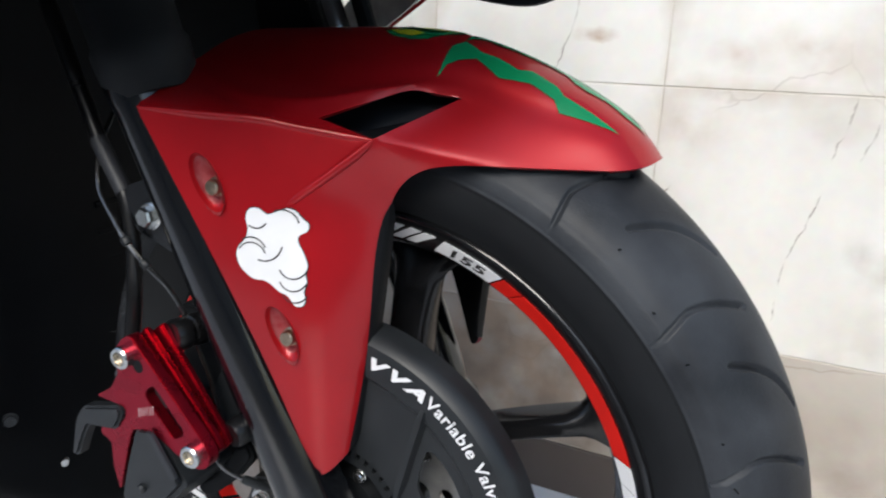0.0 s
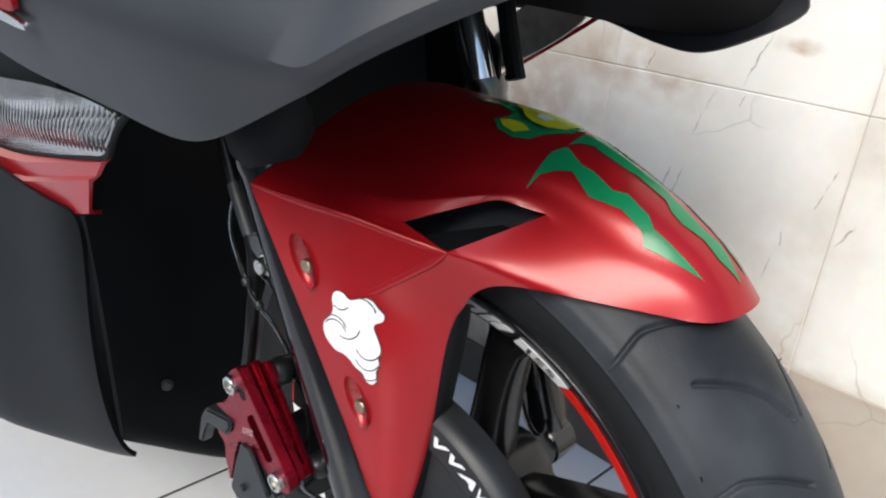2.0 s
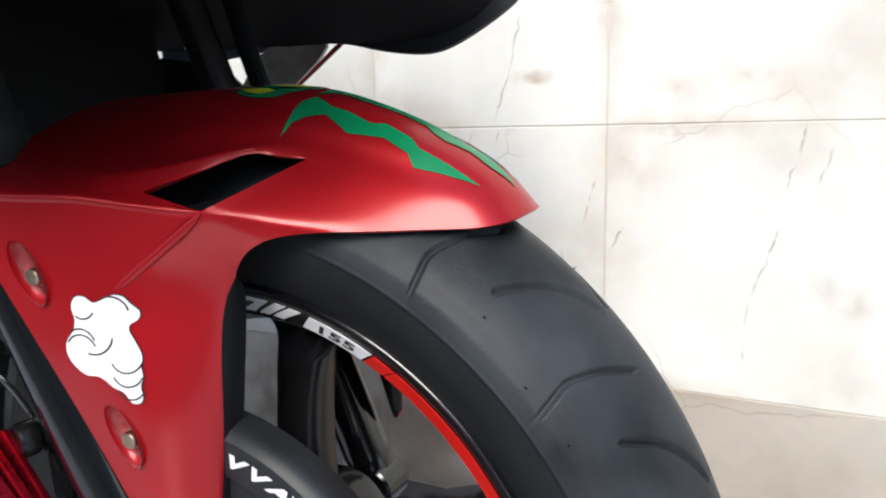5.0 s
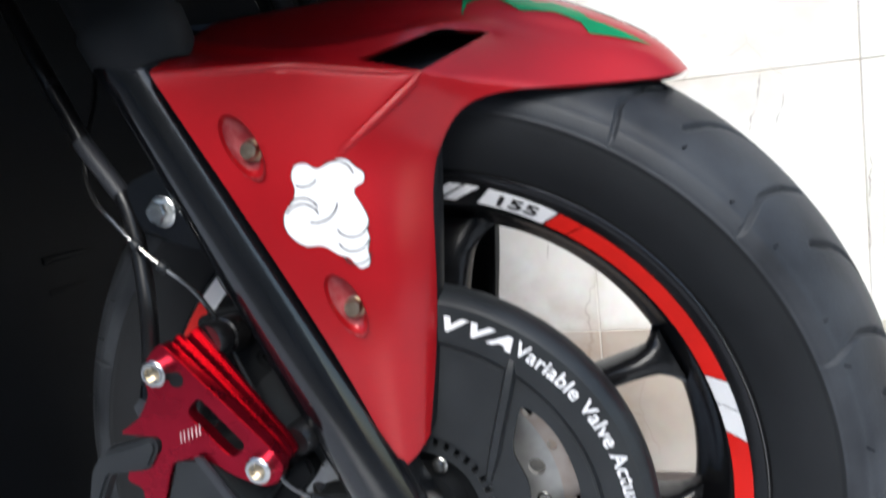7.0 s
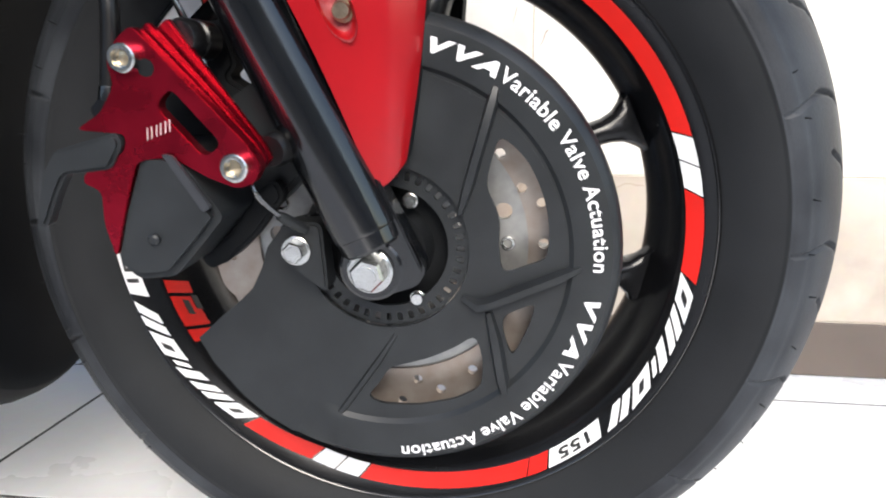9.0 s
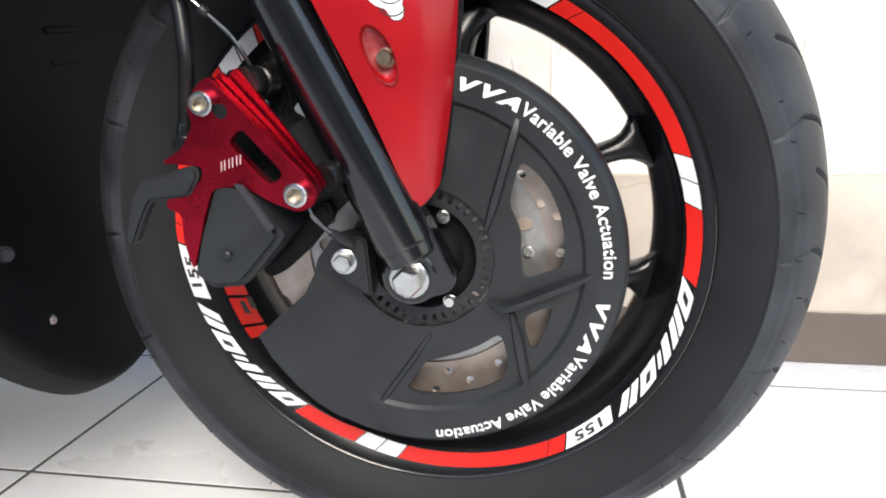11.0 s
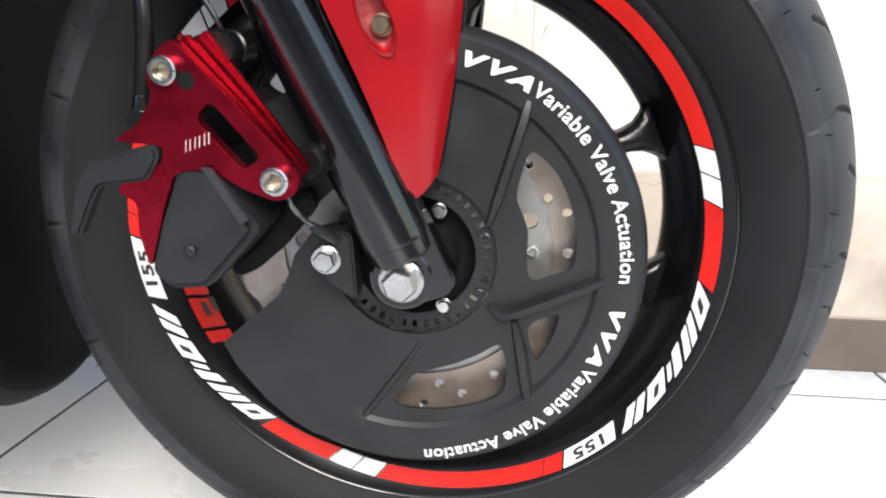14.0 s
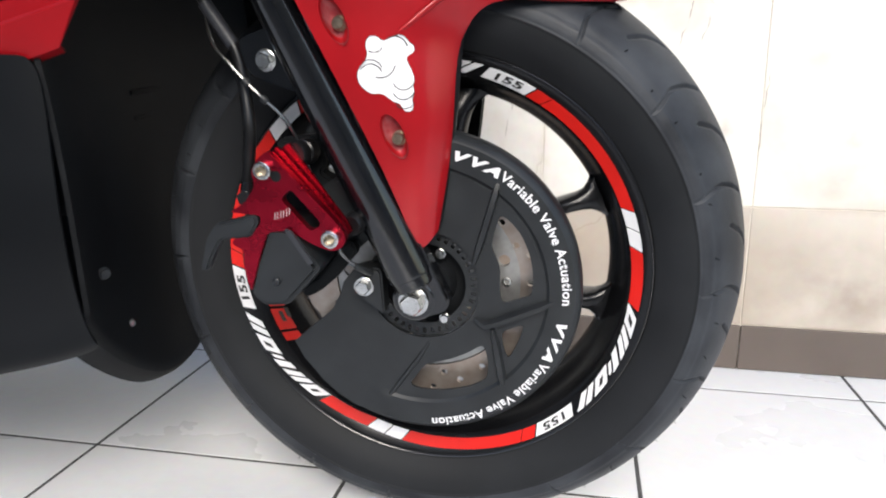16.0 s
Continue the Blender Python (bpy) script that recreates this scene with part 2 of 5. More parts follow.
# dark low patches: wall grime, with the shade behind the scooter painted in
GRIME_AND_SHADE = [(-0.08, 0.13, 0.24, 0.15, 2.2), (0.30, 0.10, 0.16, 0.12, 0.7), (-0.40, 0.12, 0.34, 0.16, 1.8), (0.52, 0.12, 0.16, 0.10, 0.7), (-0.30, 0.30, 0.20, 0.12, 0.6)]


def spindle(n, l, where, x, z, angle, long, wide):
    """1 at the middle of a slanting ellipse on the wall, 0 outside it."""
    place, ball = n.new("ShaderNodeMapping"), n.new("ShaderNodeTexGradient")
    place.vector_type, ball.gradient_type = "TEXTURE", "SPHERICAL"
    l.new(where, place.inputs["Vector"])
    place.inputs["Location"].default_value = (x, WALL_Y, z)
    place.inputs["Rotation"].default_value = (0, -angle, 0)
    place.inputs["Scale"].default_value = (long, 1.0, wide)
    l.new(place.outputs[0], ball.inputs[0])
    return ball.outputs["Fac"]


def tile_material(name, base, stain, dirt, rough, crack=0.0, grime=0.0, marks=False):
    m = bpy.data.materials.new(name)
    m.use_nodes = True
    n, l = m.node_tree.nodes, m.node_tree.links
    p = n["Principled BSDF"]
    geo, info = n.new("ShaderNodeNewGeometry"), n.new("ShaderNodeObjectInfo")
    add = n.new("ShaderNodeVectorMath")
    add.operation = "MULTIPLY_ADD"
    l.new(info.outputs["Random"], add.inputs[0])
    add.inputs[1].default_value = (7.0, 3.0, 5.0)
    l.new(geo.outputs["Position"], add.inputs[2])
    cloud, grain, blot = (n.new("ShaderNodeTexNoise") for _ in range(3))
    for node, s, d, src in ((cloud, 3.5, 7, add.outputs[0]), (grain, 70, 4, geo.outputs["Position"]), (blot, 5.5, 5, geo.outputs["Position"])):
        node.inputs["Scale"].default_value, node.inputs["Detail"].default_value = s, d
        l.new(src, node.inputs["Vector"])
    r1 = n.new("ShaderNodeValToRGB")
    r1.color_ramp.elements[0].color, r1.color_ramp.elements[1].color = (*stain, 1), (*base, 1)
    r1.color_ramp.elements[0].position, r1.color_ramp.elements[1].position = 0.3, 0.6
    l.new(cloud.outputs["Fac"], r1.inputs[0])
    r2 = n.new("ShaderNodeMapRange")
    r2.inputs["From Min"].default_value, r2.inputs["From Max"].default_value = 0.60, 0.98
    l.new(blot.outputs["Fac"], r2.inputs[0])
    mix = n.new("ShaderNodeMixRGB")
    l.new(r2.outputs[0], mix.inputs[0])
    l.new(r1.outputs[0], mix.inputs[1])
    mix.inputs[2].default_value = (*dirt, 1)
    tone = n.new("ShaderNodeMixRGB")
    tone.blend_type, tone.inputs[0].default_value = "MULTIPLY", 0.12
    l.new(mix.outputs[0], tone.inputs[1])
    l.new(grain.outputs["Color"], tone.inputs[2])
    last = tone.outputs[0]

    def math_node(op, a, b=None):
        q = n.new("ShaderNodeMath")
        q.operation, q.use_clamp = op, True
        for k, v in enumerate((a, b)):
            if v is None:
                continue
            if isinstance(v, (int, float)):
                q.inputs[k].default_value = v
            else:
                l.new(v, q.inputs[k])
        return q.outputs[0]

    def over(mask, colour):
        q = n.new("ShaderNodeMixRGB")
        l.new(mask, q.inputs[0])
        l.new(last, q.inputs[1])
        q.inputs[2].default_value = (*colour, 1)
        return q.outputs[0]

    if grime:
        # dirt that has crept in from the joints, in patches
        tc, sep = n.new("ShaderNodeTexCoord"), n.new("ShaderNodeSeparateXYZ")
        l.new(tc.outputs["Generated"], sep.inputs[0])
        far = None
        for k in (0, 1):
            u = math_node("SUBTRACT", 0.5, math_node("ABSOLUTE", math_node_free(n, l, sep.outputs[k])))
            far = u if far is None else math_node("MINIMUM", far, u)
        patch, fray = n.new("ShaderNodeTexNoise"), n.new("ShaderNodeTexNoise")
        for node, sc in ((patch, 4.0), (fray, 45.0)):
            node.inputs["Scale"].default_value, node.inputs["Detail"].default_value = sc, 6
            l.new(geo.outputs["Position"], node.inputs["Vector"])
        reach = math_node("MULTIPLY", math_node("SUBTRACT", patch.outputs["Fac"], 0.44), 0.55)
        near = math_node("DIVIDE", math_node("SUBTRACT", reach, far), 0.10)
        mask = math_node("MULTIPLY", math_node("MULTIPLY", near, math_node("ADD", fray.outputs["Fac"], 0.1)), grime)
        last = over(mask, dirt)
    if crack:
        warp, mask_n, vor = n.new("ShaderNodeTexNoise"), n.new("ShaderNodeTexNoise"), n.new("ShaderNodeTexVoronoi")
        warp.inputs["Scale"].default_value, warp.inputs["Detail"].default_value = 14.0, 3
        mask_n.inputs["Scale"].default_value = 3.1
        l.new(geo.outputs["Position"], warp.inputs["Vector"])
        l.new(geo.outputs["Position"], mask_n.inputs["Vector"])
        mv = n.new("ShaderNodeVectorMath")
        mv.operation = "MULTIPLY_ADD"
        l.new(warp.outputs["Color"], mv.inputs[0])
        mv.inputs[1].default_value = (0.05, 0.05, 0.05)
        l.new(geo.outputs["Position"], mv.inputs[2])
        vor.feature = "DISTANCE_TO_EDGE"
        vor.inputs["Scale"].default_value = 4.2
        l.new(mv.outputs[0], vor.inputs["Vector"])
        line = math_node("SUBTRACT", 1.0, math_node("DIVIDE", vor.outputs["Distance"], 0.0055))
        keep = math_node("MULTIPLY", math_node("SUBTRACT", mask_n.outputs["Fac"], 0.55), 9.0)
        last = over(math_node("MULTIPLY", math_node("MULTIPLY", line, keep), crack), (0.17, 0.12, 0.085))
    if marks:
        sway, smear, gaps, patchy = (n.new("ShaderNodeTexNoise") for _ in range(4))
        for node, sc, de in ((sway, 55.0, 4), (smear, 24.0, 7), (gaps, 110.0, 2), (patchy, 15.0, 6)):
            node.inputs["Scale"].default_value, node.inputs["Detail"].default_value = sc, de
            l.new(geo.outputs["Position"], node.inputs["Vector"])
        bent = n.new("ShaderNodeVectorMath")
        bent.operation = "MULTIPLY_ADD"
        l.new(sway.outputs["Color"], bent.inputs[0])
        bent.inputs[1].default_value = (0.012, 0.0, 0.012)
        centred = n.new("ShaderNodeVectorMath")
        centred.operation = "SUBTRACT"
        l.new(geo.outputs["Position"], centred.inputs[0])
        centred.inputs[1].default_value = (0.006, 0.0, 0.006)
        l.new(centred.outputs[0], bent.inputs[2])
        soil = None
        for x, z, w, h, k in STAINS:
            v = math_node("MULTIPLY", spindle(n, l, bent.outputs[0], x, z, 0.0, w, h), k)
            soil = v if soil is None else math_node("MAXIMUM", soil, v)
        uneven = math_node("MULTIPLY", math_node("SUBTRACT", smear.outputs["Fac"], 0.30), 3.6)
        last = over(math_node("MULTIPLY", math_node("MULTIPLY", soil, uneven), 0.9), (0.40, 0.285, 0.205))
        veins = None
        for x, z, w, h, k in MARBLE:
            v = math_node("MULTIPLY", spindle(n, l, bent.outputs[0], x, z, 0.5, w, h), k)
            veins = v if veins is None else math_node("MAXIMUM", veins, v)
        cloudy = math_node("MULTIPLY", math_node("SUBTRACT", patchy.outputs["Fac"], 0.42), 5.0)
        last = over(math_node("MULTIPLY", math_node("MULTIPLY", veins, cloudy), 0.8), (0.36, 0.335, 0.29))
        grime_and_shade = None
        for x, z, w, h, k in GRIME_AND_SHADE:
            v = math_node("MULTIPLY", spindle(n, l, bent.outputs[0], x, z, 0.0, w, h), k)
            grime_and_shade = v if grime_and_shade is None else math_node("MAXIMUM", grime_and_shade, v)
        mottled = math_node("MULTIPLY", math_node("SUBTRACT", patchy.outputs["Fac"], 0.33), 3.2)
        last = over(math_node("MULTIPLY", math_node("MULTIPLY", grime_and_shade, mottled), 0.85), (0.185, 0.140, 0.110))
        lines = None
        for x0, z0, x1, z1 in CRACKS:
            dx, dz = x1 - x0, z1 - z0
            v = spindle(n, l, bent.outputs[0], (x0 + x1) / 2, (z0 + z1) / 2, math.atan2(dz, dx), math.hypot(dx, dz) * 0.58, 0.0011)
            lines = v if lines is None else math_node("MAXIMUM", lines, v)
        broken = math_node("MULTIPLY", math_node("SUBTRACT", gaps.outputs["Fac"], 0.30), 4.0)
        last = over(math_node("MULTIPLY", math_node("MULTIPLY", lines, 2.0), math_node("MULTIPLY", broken, 0.7)), (0.16, 0.12, 0.09))
    l.new(last, p.inputs["Base Color"])
    rr = n.new("ShaderNodeMapRange")
    rr.inputs["To Min"].default_value, rr.inputs["To Max"].default_value = rough, rough + 0.2
    l.new(cloud.outputs["Fac"], rr.inputs[0])
    l.new(rr.outputs[0], p.inputs["Roughness"])
    b = n.new("ShaderNodeBump")
    b.inputs["Strength"].default_value, b.inputs["Distance"].default_value = 0.06, 0.002
    l.new(grain.outputs["Fac"], b.inputs["Height"])
    l.new(b.outputs[0], p.inputs["Normal"])
    return m


FLOOR_TILE = tile_material("white_floor_tile", (0.70, 0.71, 0.72), (0.64, 0.65, 0.66), (0.61, 0.61, 0.605), 0.2)
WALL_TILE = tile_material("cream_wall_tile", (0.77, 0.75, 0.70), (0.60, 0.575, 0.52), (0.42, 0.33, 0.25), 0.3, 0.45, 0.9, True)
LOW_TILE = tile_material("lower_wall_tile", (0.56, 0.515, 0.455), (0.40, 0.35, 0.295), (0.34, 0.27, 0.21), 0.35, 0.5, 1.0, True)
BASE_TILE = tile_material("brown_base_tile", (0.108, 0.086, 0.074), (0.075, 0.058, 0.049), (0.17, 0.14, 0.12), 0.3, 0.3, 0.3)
GROUT = material("grey_grout", (0.065, 0.066, 0.066), 0.85, 0, 0.4, 40, 0.3, 300)
WALL_GROUT = material("stained_wall_grout", (0.68, 0.65, 0.59), 0.85, 0, 0.4, 9, 0.3, 300, second=(0.42, 0.37, 0.31))
PLASTER = material("weathered_plaster", (0.30, 0.29, 0.27), 0.85, 0, 0.3, 2.5, 0.3, 100)


def slab(lo, hi, bevel=0.0):
    bm = bmesh.new()
    bmesh.ops.create_cube(bm, size=1)
    for v in bm.verts:
        v.co = Vector(lo[i] + (v.co[i] + 0.5) * (hi[i] - lo[i]) for i in range(3))
    if bevel:
        bmesh.ops.bevel(bm, geom=bm.edges[:], offset=bevel, segments=1, affect="EDGES")
    return bm


# unseen ground past the tiles, kept dark to cut bounce and reflections
DARK_GROUND = material("dark_ground", (0.15, 0.148, 0.144), 0.85, 0, 0.35, 2.0, 0.4, 60)
tagged(part("ground", slab((-60, -60, -0.5), (60, 60, -0.13)), DARK_GROUND, smooth=False), "unseen dark ground added to cut bounced light", "ground", kind="structure")
floor = tagged(part("floor", slab((-2.342, FLOOR_Y - 3 * TILE, -0.13), (1.796, WALL_Y, -0.0006)), GROUT, smooth=False), "white glazed floor tiles with thin grey joints", "floor", kind="structure")
wall = tagged(part("wall_north", slab((-2.675, WALL_Y + 0.0012, -0.13), (2.202, WALL_Y + 0.16, 2.91)), WALL_GROUT, smooth=False), "stained cream tiled wall above a brown base course", "wall", kind="structure")

# unseen wall, added to block the low sky and darken reflections
tagged(part("sky_blocking_wall", slab((-9, -4.7, -0.13), (9, -4.5, 1.7)), PLASTER, smooth=False), "unseen grey plaster wall added to block low sky light", "wall", kind="structure")

# ---- the scooter ----
scooter = tagged(new("motor_scooter"), "black and satin red motor scooter parked beside a tiled wall", "motor scooter")
scooter.matrix_world = BIKE

# front tyre, with cut grooves
PROFILE = [(0.186, 0.036), (0.193, 0.0415), (0.197, 0.0440), (0.203, 0.0480), (0.212, 0.0525), (0.2215, 0.0548), (0.2252, 0.0550), (0.2266, 0.0560), (0.2280, 0.0553), (0.231, 0.0553), (0.2365, 0.0540), (0.2400, 0.0515), (0.2450, 0.0481), (0.2508, 0.0422), (0.2570, 0.0342), (0.2625, 0.0253), (0.2669, 0.0153), (0.2698, 0.0061), (0.2705, 0.0)]
GROOVES = [[(0, 0.0560), (1.1, 0.0434), (0.8, 0.0363), (-0.5, 0.0248), (-2.6, 0.0110)], [(-7.0, 0.0370), (-10.0, 0.0200), (-12.7, 0.0107), (-15.8, 0.0040)]]
GROOVE_TURN = 58.6
PITCH = 20.0


def seg_dist(p, a, b):
    ax, ay, bx, by = a[0], a[1], b[0], b[1]
    dx, dy = bx - ax, by - ay
    t = max(0.0, min(1.0, ((p[0] - ax) * dx + (p[1] - ay) * dy) / (dx * dx + dy * dy)))
    return math.hypot(p[0] - ax - t * dx, p[1] - ay - t * dy)


def make_tyre():
    line = [(p.x, p.y) for p in smooth_line([(r, y, 0) for r, y in PROFILE], 16)]
    half, last = [line[0]], line[0]
    for r, y in line[1:]:
        if math.hypot(r - last[0], y - last[1]) > (0.0010 if r > 0.224 else 0.0035):
            half.append((r, y))
            last = (r, y)
    half[-1] = PROFILE[-1]
    prof = [(r, -y) for r, y in half] + [(r, y) for r, y in half[-2::-1]]
    deg = 0.2665 * math.pi / 180
    lines = [[(p.x * deg, p.y) for p in smooth_line([(a, y, 0) for a, y in g], 4)] for g in GROOVES]
    n, turns = 1728, int(360 / PITCH)
    wrap = PITCH * deg
    depths = []
    for i in range(n // turns):
        s = wrap * i / (n // turns)
        row = []
        for r, y in prof:
            best = 1.0
            if r > 0.2290:
                best = min(seg_dist((s + o, abs(y)), p, q) for g in lines for p, q in zip(g[:-1], g[1:]) for o in (0, wrap, -wrap))
            row.append(0.0036 * max(0.0, min(1.0, (0.0017 - best) / 0.0007)))
        depths.append(row)
    verts, faces = [], []
    k = len(prof)
    for i in range(n):
        a = GROOVE_TURN + 360 * i / n
        row = depths[i % (n // turns)]
        for (r, y), d in zip(prof, row):
            verts.append(((r - d) * math.cos(radians(a)), y, (r - d) * math.sin(radians(a))))
    for i in range(n):
        p, q = i * k, (i + 1) % n * k
        faces += [(p + j, p + j + 1, q + j + 1, q + j) for j in range(k - 1)]
    me = bpy.data.meshes.new("tyre")
    me.from_pydata(verts, [], faces)
    me.materials.append(RUBBER)
    me.materials.append(TREAD)
    for f in me.polygons:
        f.use_smooth = True
        c = f.center
        f.material_index = 1 if math.hypot(c.x, c.z) > 0.2275 else 0
    ob = new("tyre", me)
    ob.parent = scooter
    return tagged(ob, "black rubber tyre with curved tread grooves")


tyre = make_tyre()
# moulding hairs left on the tread's shoulders
rng = random.Random(4)
hairs = bmesh.new()
for side in (-1, 1):
    for k in range(44):
        a = 8.2 * k + rng.uniform(-2, 2)
        r, y = rng.choice(((0.2395, 0.0520), (0.2460, 0.0470), (0.2620, 0.0215)))
        root = polar(r - 0.0005, a, side * y)
        out = polar(0.6, a, side * 0.8).normalized()
        bend = polar(0.001, a + 90, 0) * rng.uniform(-1.5, 1.5)
        join(hairs, tube([root, root + out * 0.0022 + bend * 0.4, root + out * rng.uniform(0.003, 0.0055) + bend], [0.0005, 0.0004, 0.0002], 5, 2))
tagged(part("moulding_hair", hairs, RUBBER, tyre), "fine rubber moulding hairs", kind="stuff")

# rim: a ring with spokes and a hub
rim = part("rim", revolve([(0.1935, -0.0405), (0.1915, -0.0436), (0.1890, -0.0434), (0.1870, -0.0424), (0.1725, -0.0351), (0.1705, -0.0325), (0.1668, -0.0190), (0.1625, -0.0095), (0.1580, -0.0020), (0.1560, 0.0060), (0.1560, 0.0120), (0.1575, 0.0220), (0.1640, 0.0300), (0.1700, 0.0350), (0.1720, 0.0385), (0.1855, 0.0400), (0.1885, 0.0425), (0.1915, 0.0432), (0.1935, 0.0405), (0.187, 0.034), (0.178, 0.0), (0.187, -0.034)], 180), GLOSS, scooter, "gloss black cast wheel rim")
SPOKES = ((24.0, 0.0080, 32.0), (-13.0, 0.0080, -20.0), (84.0, 0.017, 88.0), (146.0, 0.010, 154.0), (228.0, 0.010, 220.0), (268.0, 0.012, 262.0))
for tip, wide, root in SPOKES:
    rows = []
    for s in (0, 0.125, 0.25, 0.375, 0.5, 0.625, 0.75, 0.84, 0.90, 0.945, 0.98, 1.0):
        r = 0.035 + (0.1590 - 0.035) * s
        a = root + (tip - root) * (s ** 0.8)
        flare = max(0.0, (s - 0.82) / 0.18)
        w = wide * (1.15 - 0.25 * math.sin(s * math.pi)) + 0.016 * flare ** 2.6
        d = 0.019 - 0.003 * s - 0.005 * flare
        c, side = polar(r, a, 0.004 * flare), polar(1, a + 90, 0)
        rows.append([c + side * w + Vector((0, -d * 0.35, 0)), c + side * w * 0.72 + Vector((0, -d * 0.85, 0)), c + side * w * 0.4 + Vector((0, -d, 0)), c - side * w * 0.4 + Vector((0, -d, 0)), c - side * w * 0.72 + Vector((0, -d * 0.85, 0)), c - side * w + Vector((0, -d * 0.35, 0)), c - side * w * 0.6 + Vector((0, d, 0)), c + side * w * 0.6 + Vector((0, d, 0))])
    part("spoke", loft(rows, True), GLOSS, rim, sharp=50)
part("rim_lip", revolve([(0.1908 + 0.0011 * math.cos(2 * math.pi * k / 10), -0.0430 + 0.0011 * math.sin(2 * math.pi * k / 10)) for k in range(10)], 160), FORK, rim)
part("hub", revolve([(0.012, -0.045), (0.034, -0.045), (0.040, -0.030), (0.040, 0.030), (0.034, 0.045), (0.012, 0.045)], 48), GLOSS, rim)


def sticker_radius(a):
    a = (a + 180) % 360 - 180
    marks = [(-180, 0.1865), (-150, 0.184), (-131, 0.1785), (-112, 0.1755), (-85, 0.1785), (-60, 0.182), (-35, 0.182), (-8, 0.1785), (20, 0.1775), (60, 0.178), (90, 0.181), (140, 0.1845), (180, 0.1865)]
    for (a0, r0), (a1, r1) in zip(marks[:-1], marks[1:]):
        if a0 <= a <= a1:
            return r0 + (r1 - r0) * (a - a0) / (a1 - a0)


def rim_y(r):
    """The rim's sloping outer face."""
    return -0.0424 - (r - 0.1870) * 0.5 if r > 0.172 else -0.0349 + (0.172 - r) * 0.54


def arc_piece(a0, a1, mat, label="", half=0.0047, lift=0.0007, slant=2.0, name="stripe", offset=0.0, steps=None):
    """A slanted strip of sticker that runs clockwise along the rim."""
    bm = bmesh.new()
    rows = []
    n = steps or max(2, int(abs(a1 - a0) / 2))
    for i in range(n + 1):
        a = a0 + (a1 - a0) * i / n
        r = sticker_radius(a) + offset
        rows.append([bm.verts.new(polar(r + half * s, a - slant * s * 0.5, rim_y(r + half * s) - lift)) for s in (-1, -0.33, 0.33, 1)])
    for p, q in zip(rows[:-1], rows[1:]):
        for j in range(3):
            bm.faces.new((p[j], p[j + 1], q[j + 1], q[j]))
    ob = part(name, bm, mat, rim, label)
    return thicken(ob, 0.0006)


for turn in (0, -120, -240):
    box = 75 + turn
    arc_piece(box, box - 12.8, WHITE_INK, "white sticker box")
    lettering("155", 0.0082, sticker_radius(box - 6.4) - 0.0029, box - 2.6, box - 10.6, -0.0014, BLACK_INK, rim, 0.15, 0.0003, 1.1)
    arc_piece(box - 13.3, box - 17.6, RED_INK, "red sticker stripe")
    arc_piece(box - 17.9, box - 54.6, RED_INK, "red sticker stripe")
    arc_piece(box - 55.0, box - 60.3, WHITE_INK, "white sticker block")
    arc_piece(box - 60.7, box - 66.0, WHITE_INK, "white sticker block")
    arc_piece(box - 66.4, box - 83.0, RED_INK, "red sticker stripe")
    # plain slanted marks in place of a maker's sign
    for k in range(5):
        start = box - 84.3 - 6.75 * k
        if k in (0, 3):
            arc_piece(start, start - 5.8, WHITE_INK, "plain white sticker mark", name="mark", slant=4.0)
            arc_piece(start - 2.1, start - 3.7, BLACK_INK, half=0.0020, lift=0.0014, name="mark", slant=2.0)
        elif k == 2:
            arc_piece(start - 0.4, start - 3.2, WHITE_INK, "plain white sticker mark", name="mark", slant=4.0)
            arc_piece(start - 4.2, start - 5.6, WHITE_INK, "plain white sticker mark", half=0.0030, name="mark", slant=2.6)
        else:
            arc_piece(start - 0.2, start - 2.5, WHITE_INK, "plain white sticker mark", name="mark", slant=4.5)
            arc_piece(start - 3.3, start - 5.7, WHITE_INK, "plain white sticker mark", name="mark", slant=4.5)


def barrel_piece(a0, a1, y0, y1, mat, label="", lift=0.0006, slant=4.0):
    """A strip of sticker on the inside of the rim's barrel."""
    bm = bmesh.new()
    rows = []
    for i in range(5):
        a = a0 + (a1 - a0) * i / 4
        rows.append([bm.verts.new(polar(0.1705 - 0.270 * (y + 0.0325) - lift, a + slant * (y - y0) / (y1 - y0), y)) for y in (y0, (y0 + y1) / 2, y1)])
    for p, q in zip(rows[:-1], rows[1:]):
        for j in range(2):
            bm.faces.new((p[j], p[j + 1], q[j + 1], q[j]))
    return thicken(part("bar", bm, mat, rim, label), 0.0005)


for a0, a1, cut in ((-166.5, -163.4, False), (-162.4, -154.6, True), (-153.6, -150.4, False)):
    barrel_piece(a0, a1, -0.0335, -0.0080, RED_INK, "plain red sticker bar")
    if cut:
        barrel_piece(a0 + 2.0, a1 - 2.0, -0.0260, -0.0215, BLACK_INK, "", 0.0013, 1.0)
        barrel_piece(a0 + 2.0, a1 - 2.0, -0.0180, -0.0135, BLACK_INK, "", 0.0013, 1.0)

# brake disc with drilled holes
disc_holes = []
SEEN_HOLES = [(39.9, 0.0840), (24.1, 0.0840), (16.4, 0.0918), (1.3, 0.0898), (-58.6, 0.0931), (-72.9, 0.0980), (-80.7, 0.0890), (-87.7, 0.1030)]
for a, r in SEEN_HOLES + [(54 + i * 12, (0.0855, 0.0925, 0.0995)[i % 3]) for i in range(18)]:
    disc_holes.append(circle2(r * math.cos(radians(a)), r * math.sin(radians(a)), 0.0031, 10))
edge = []
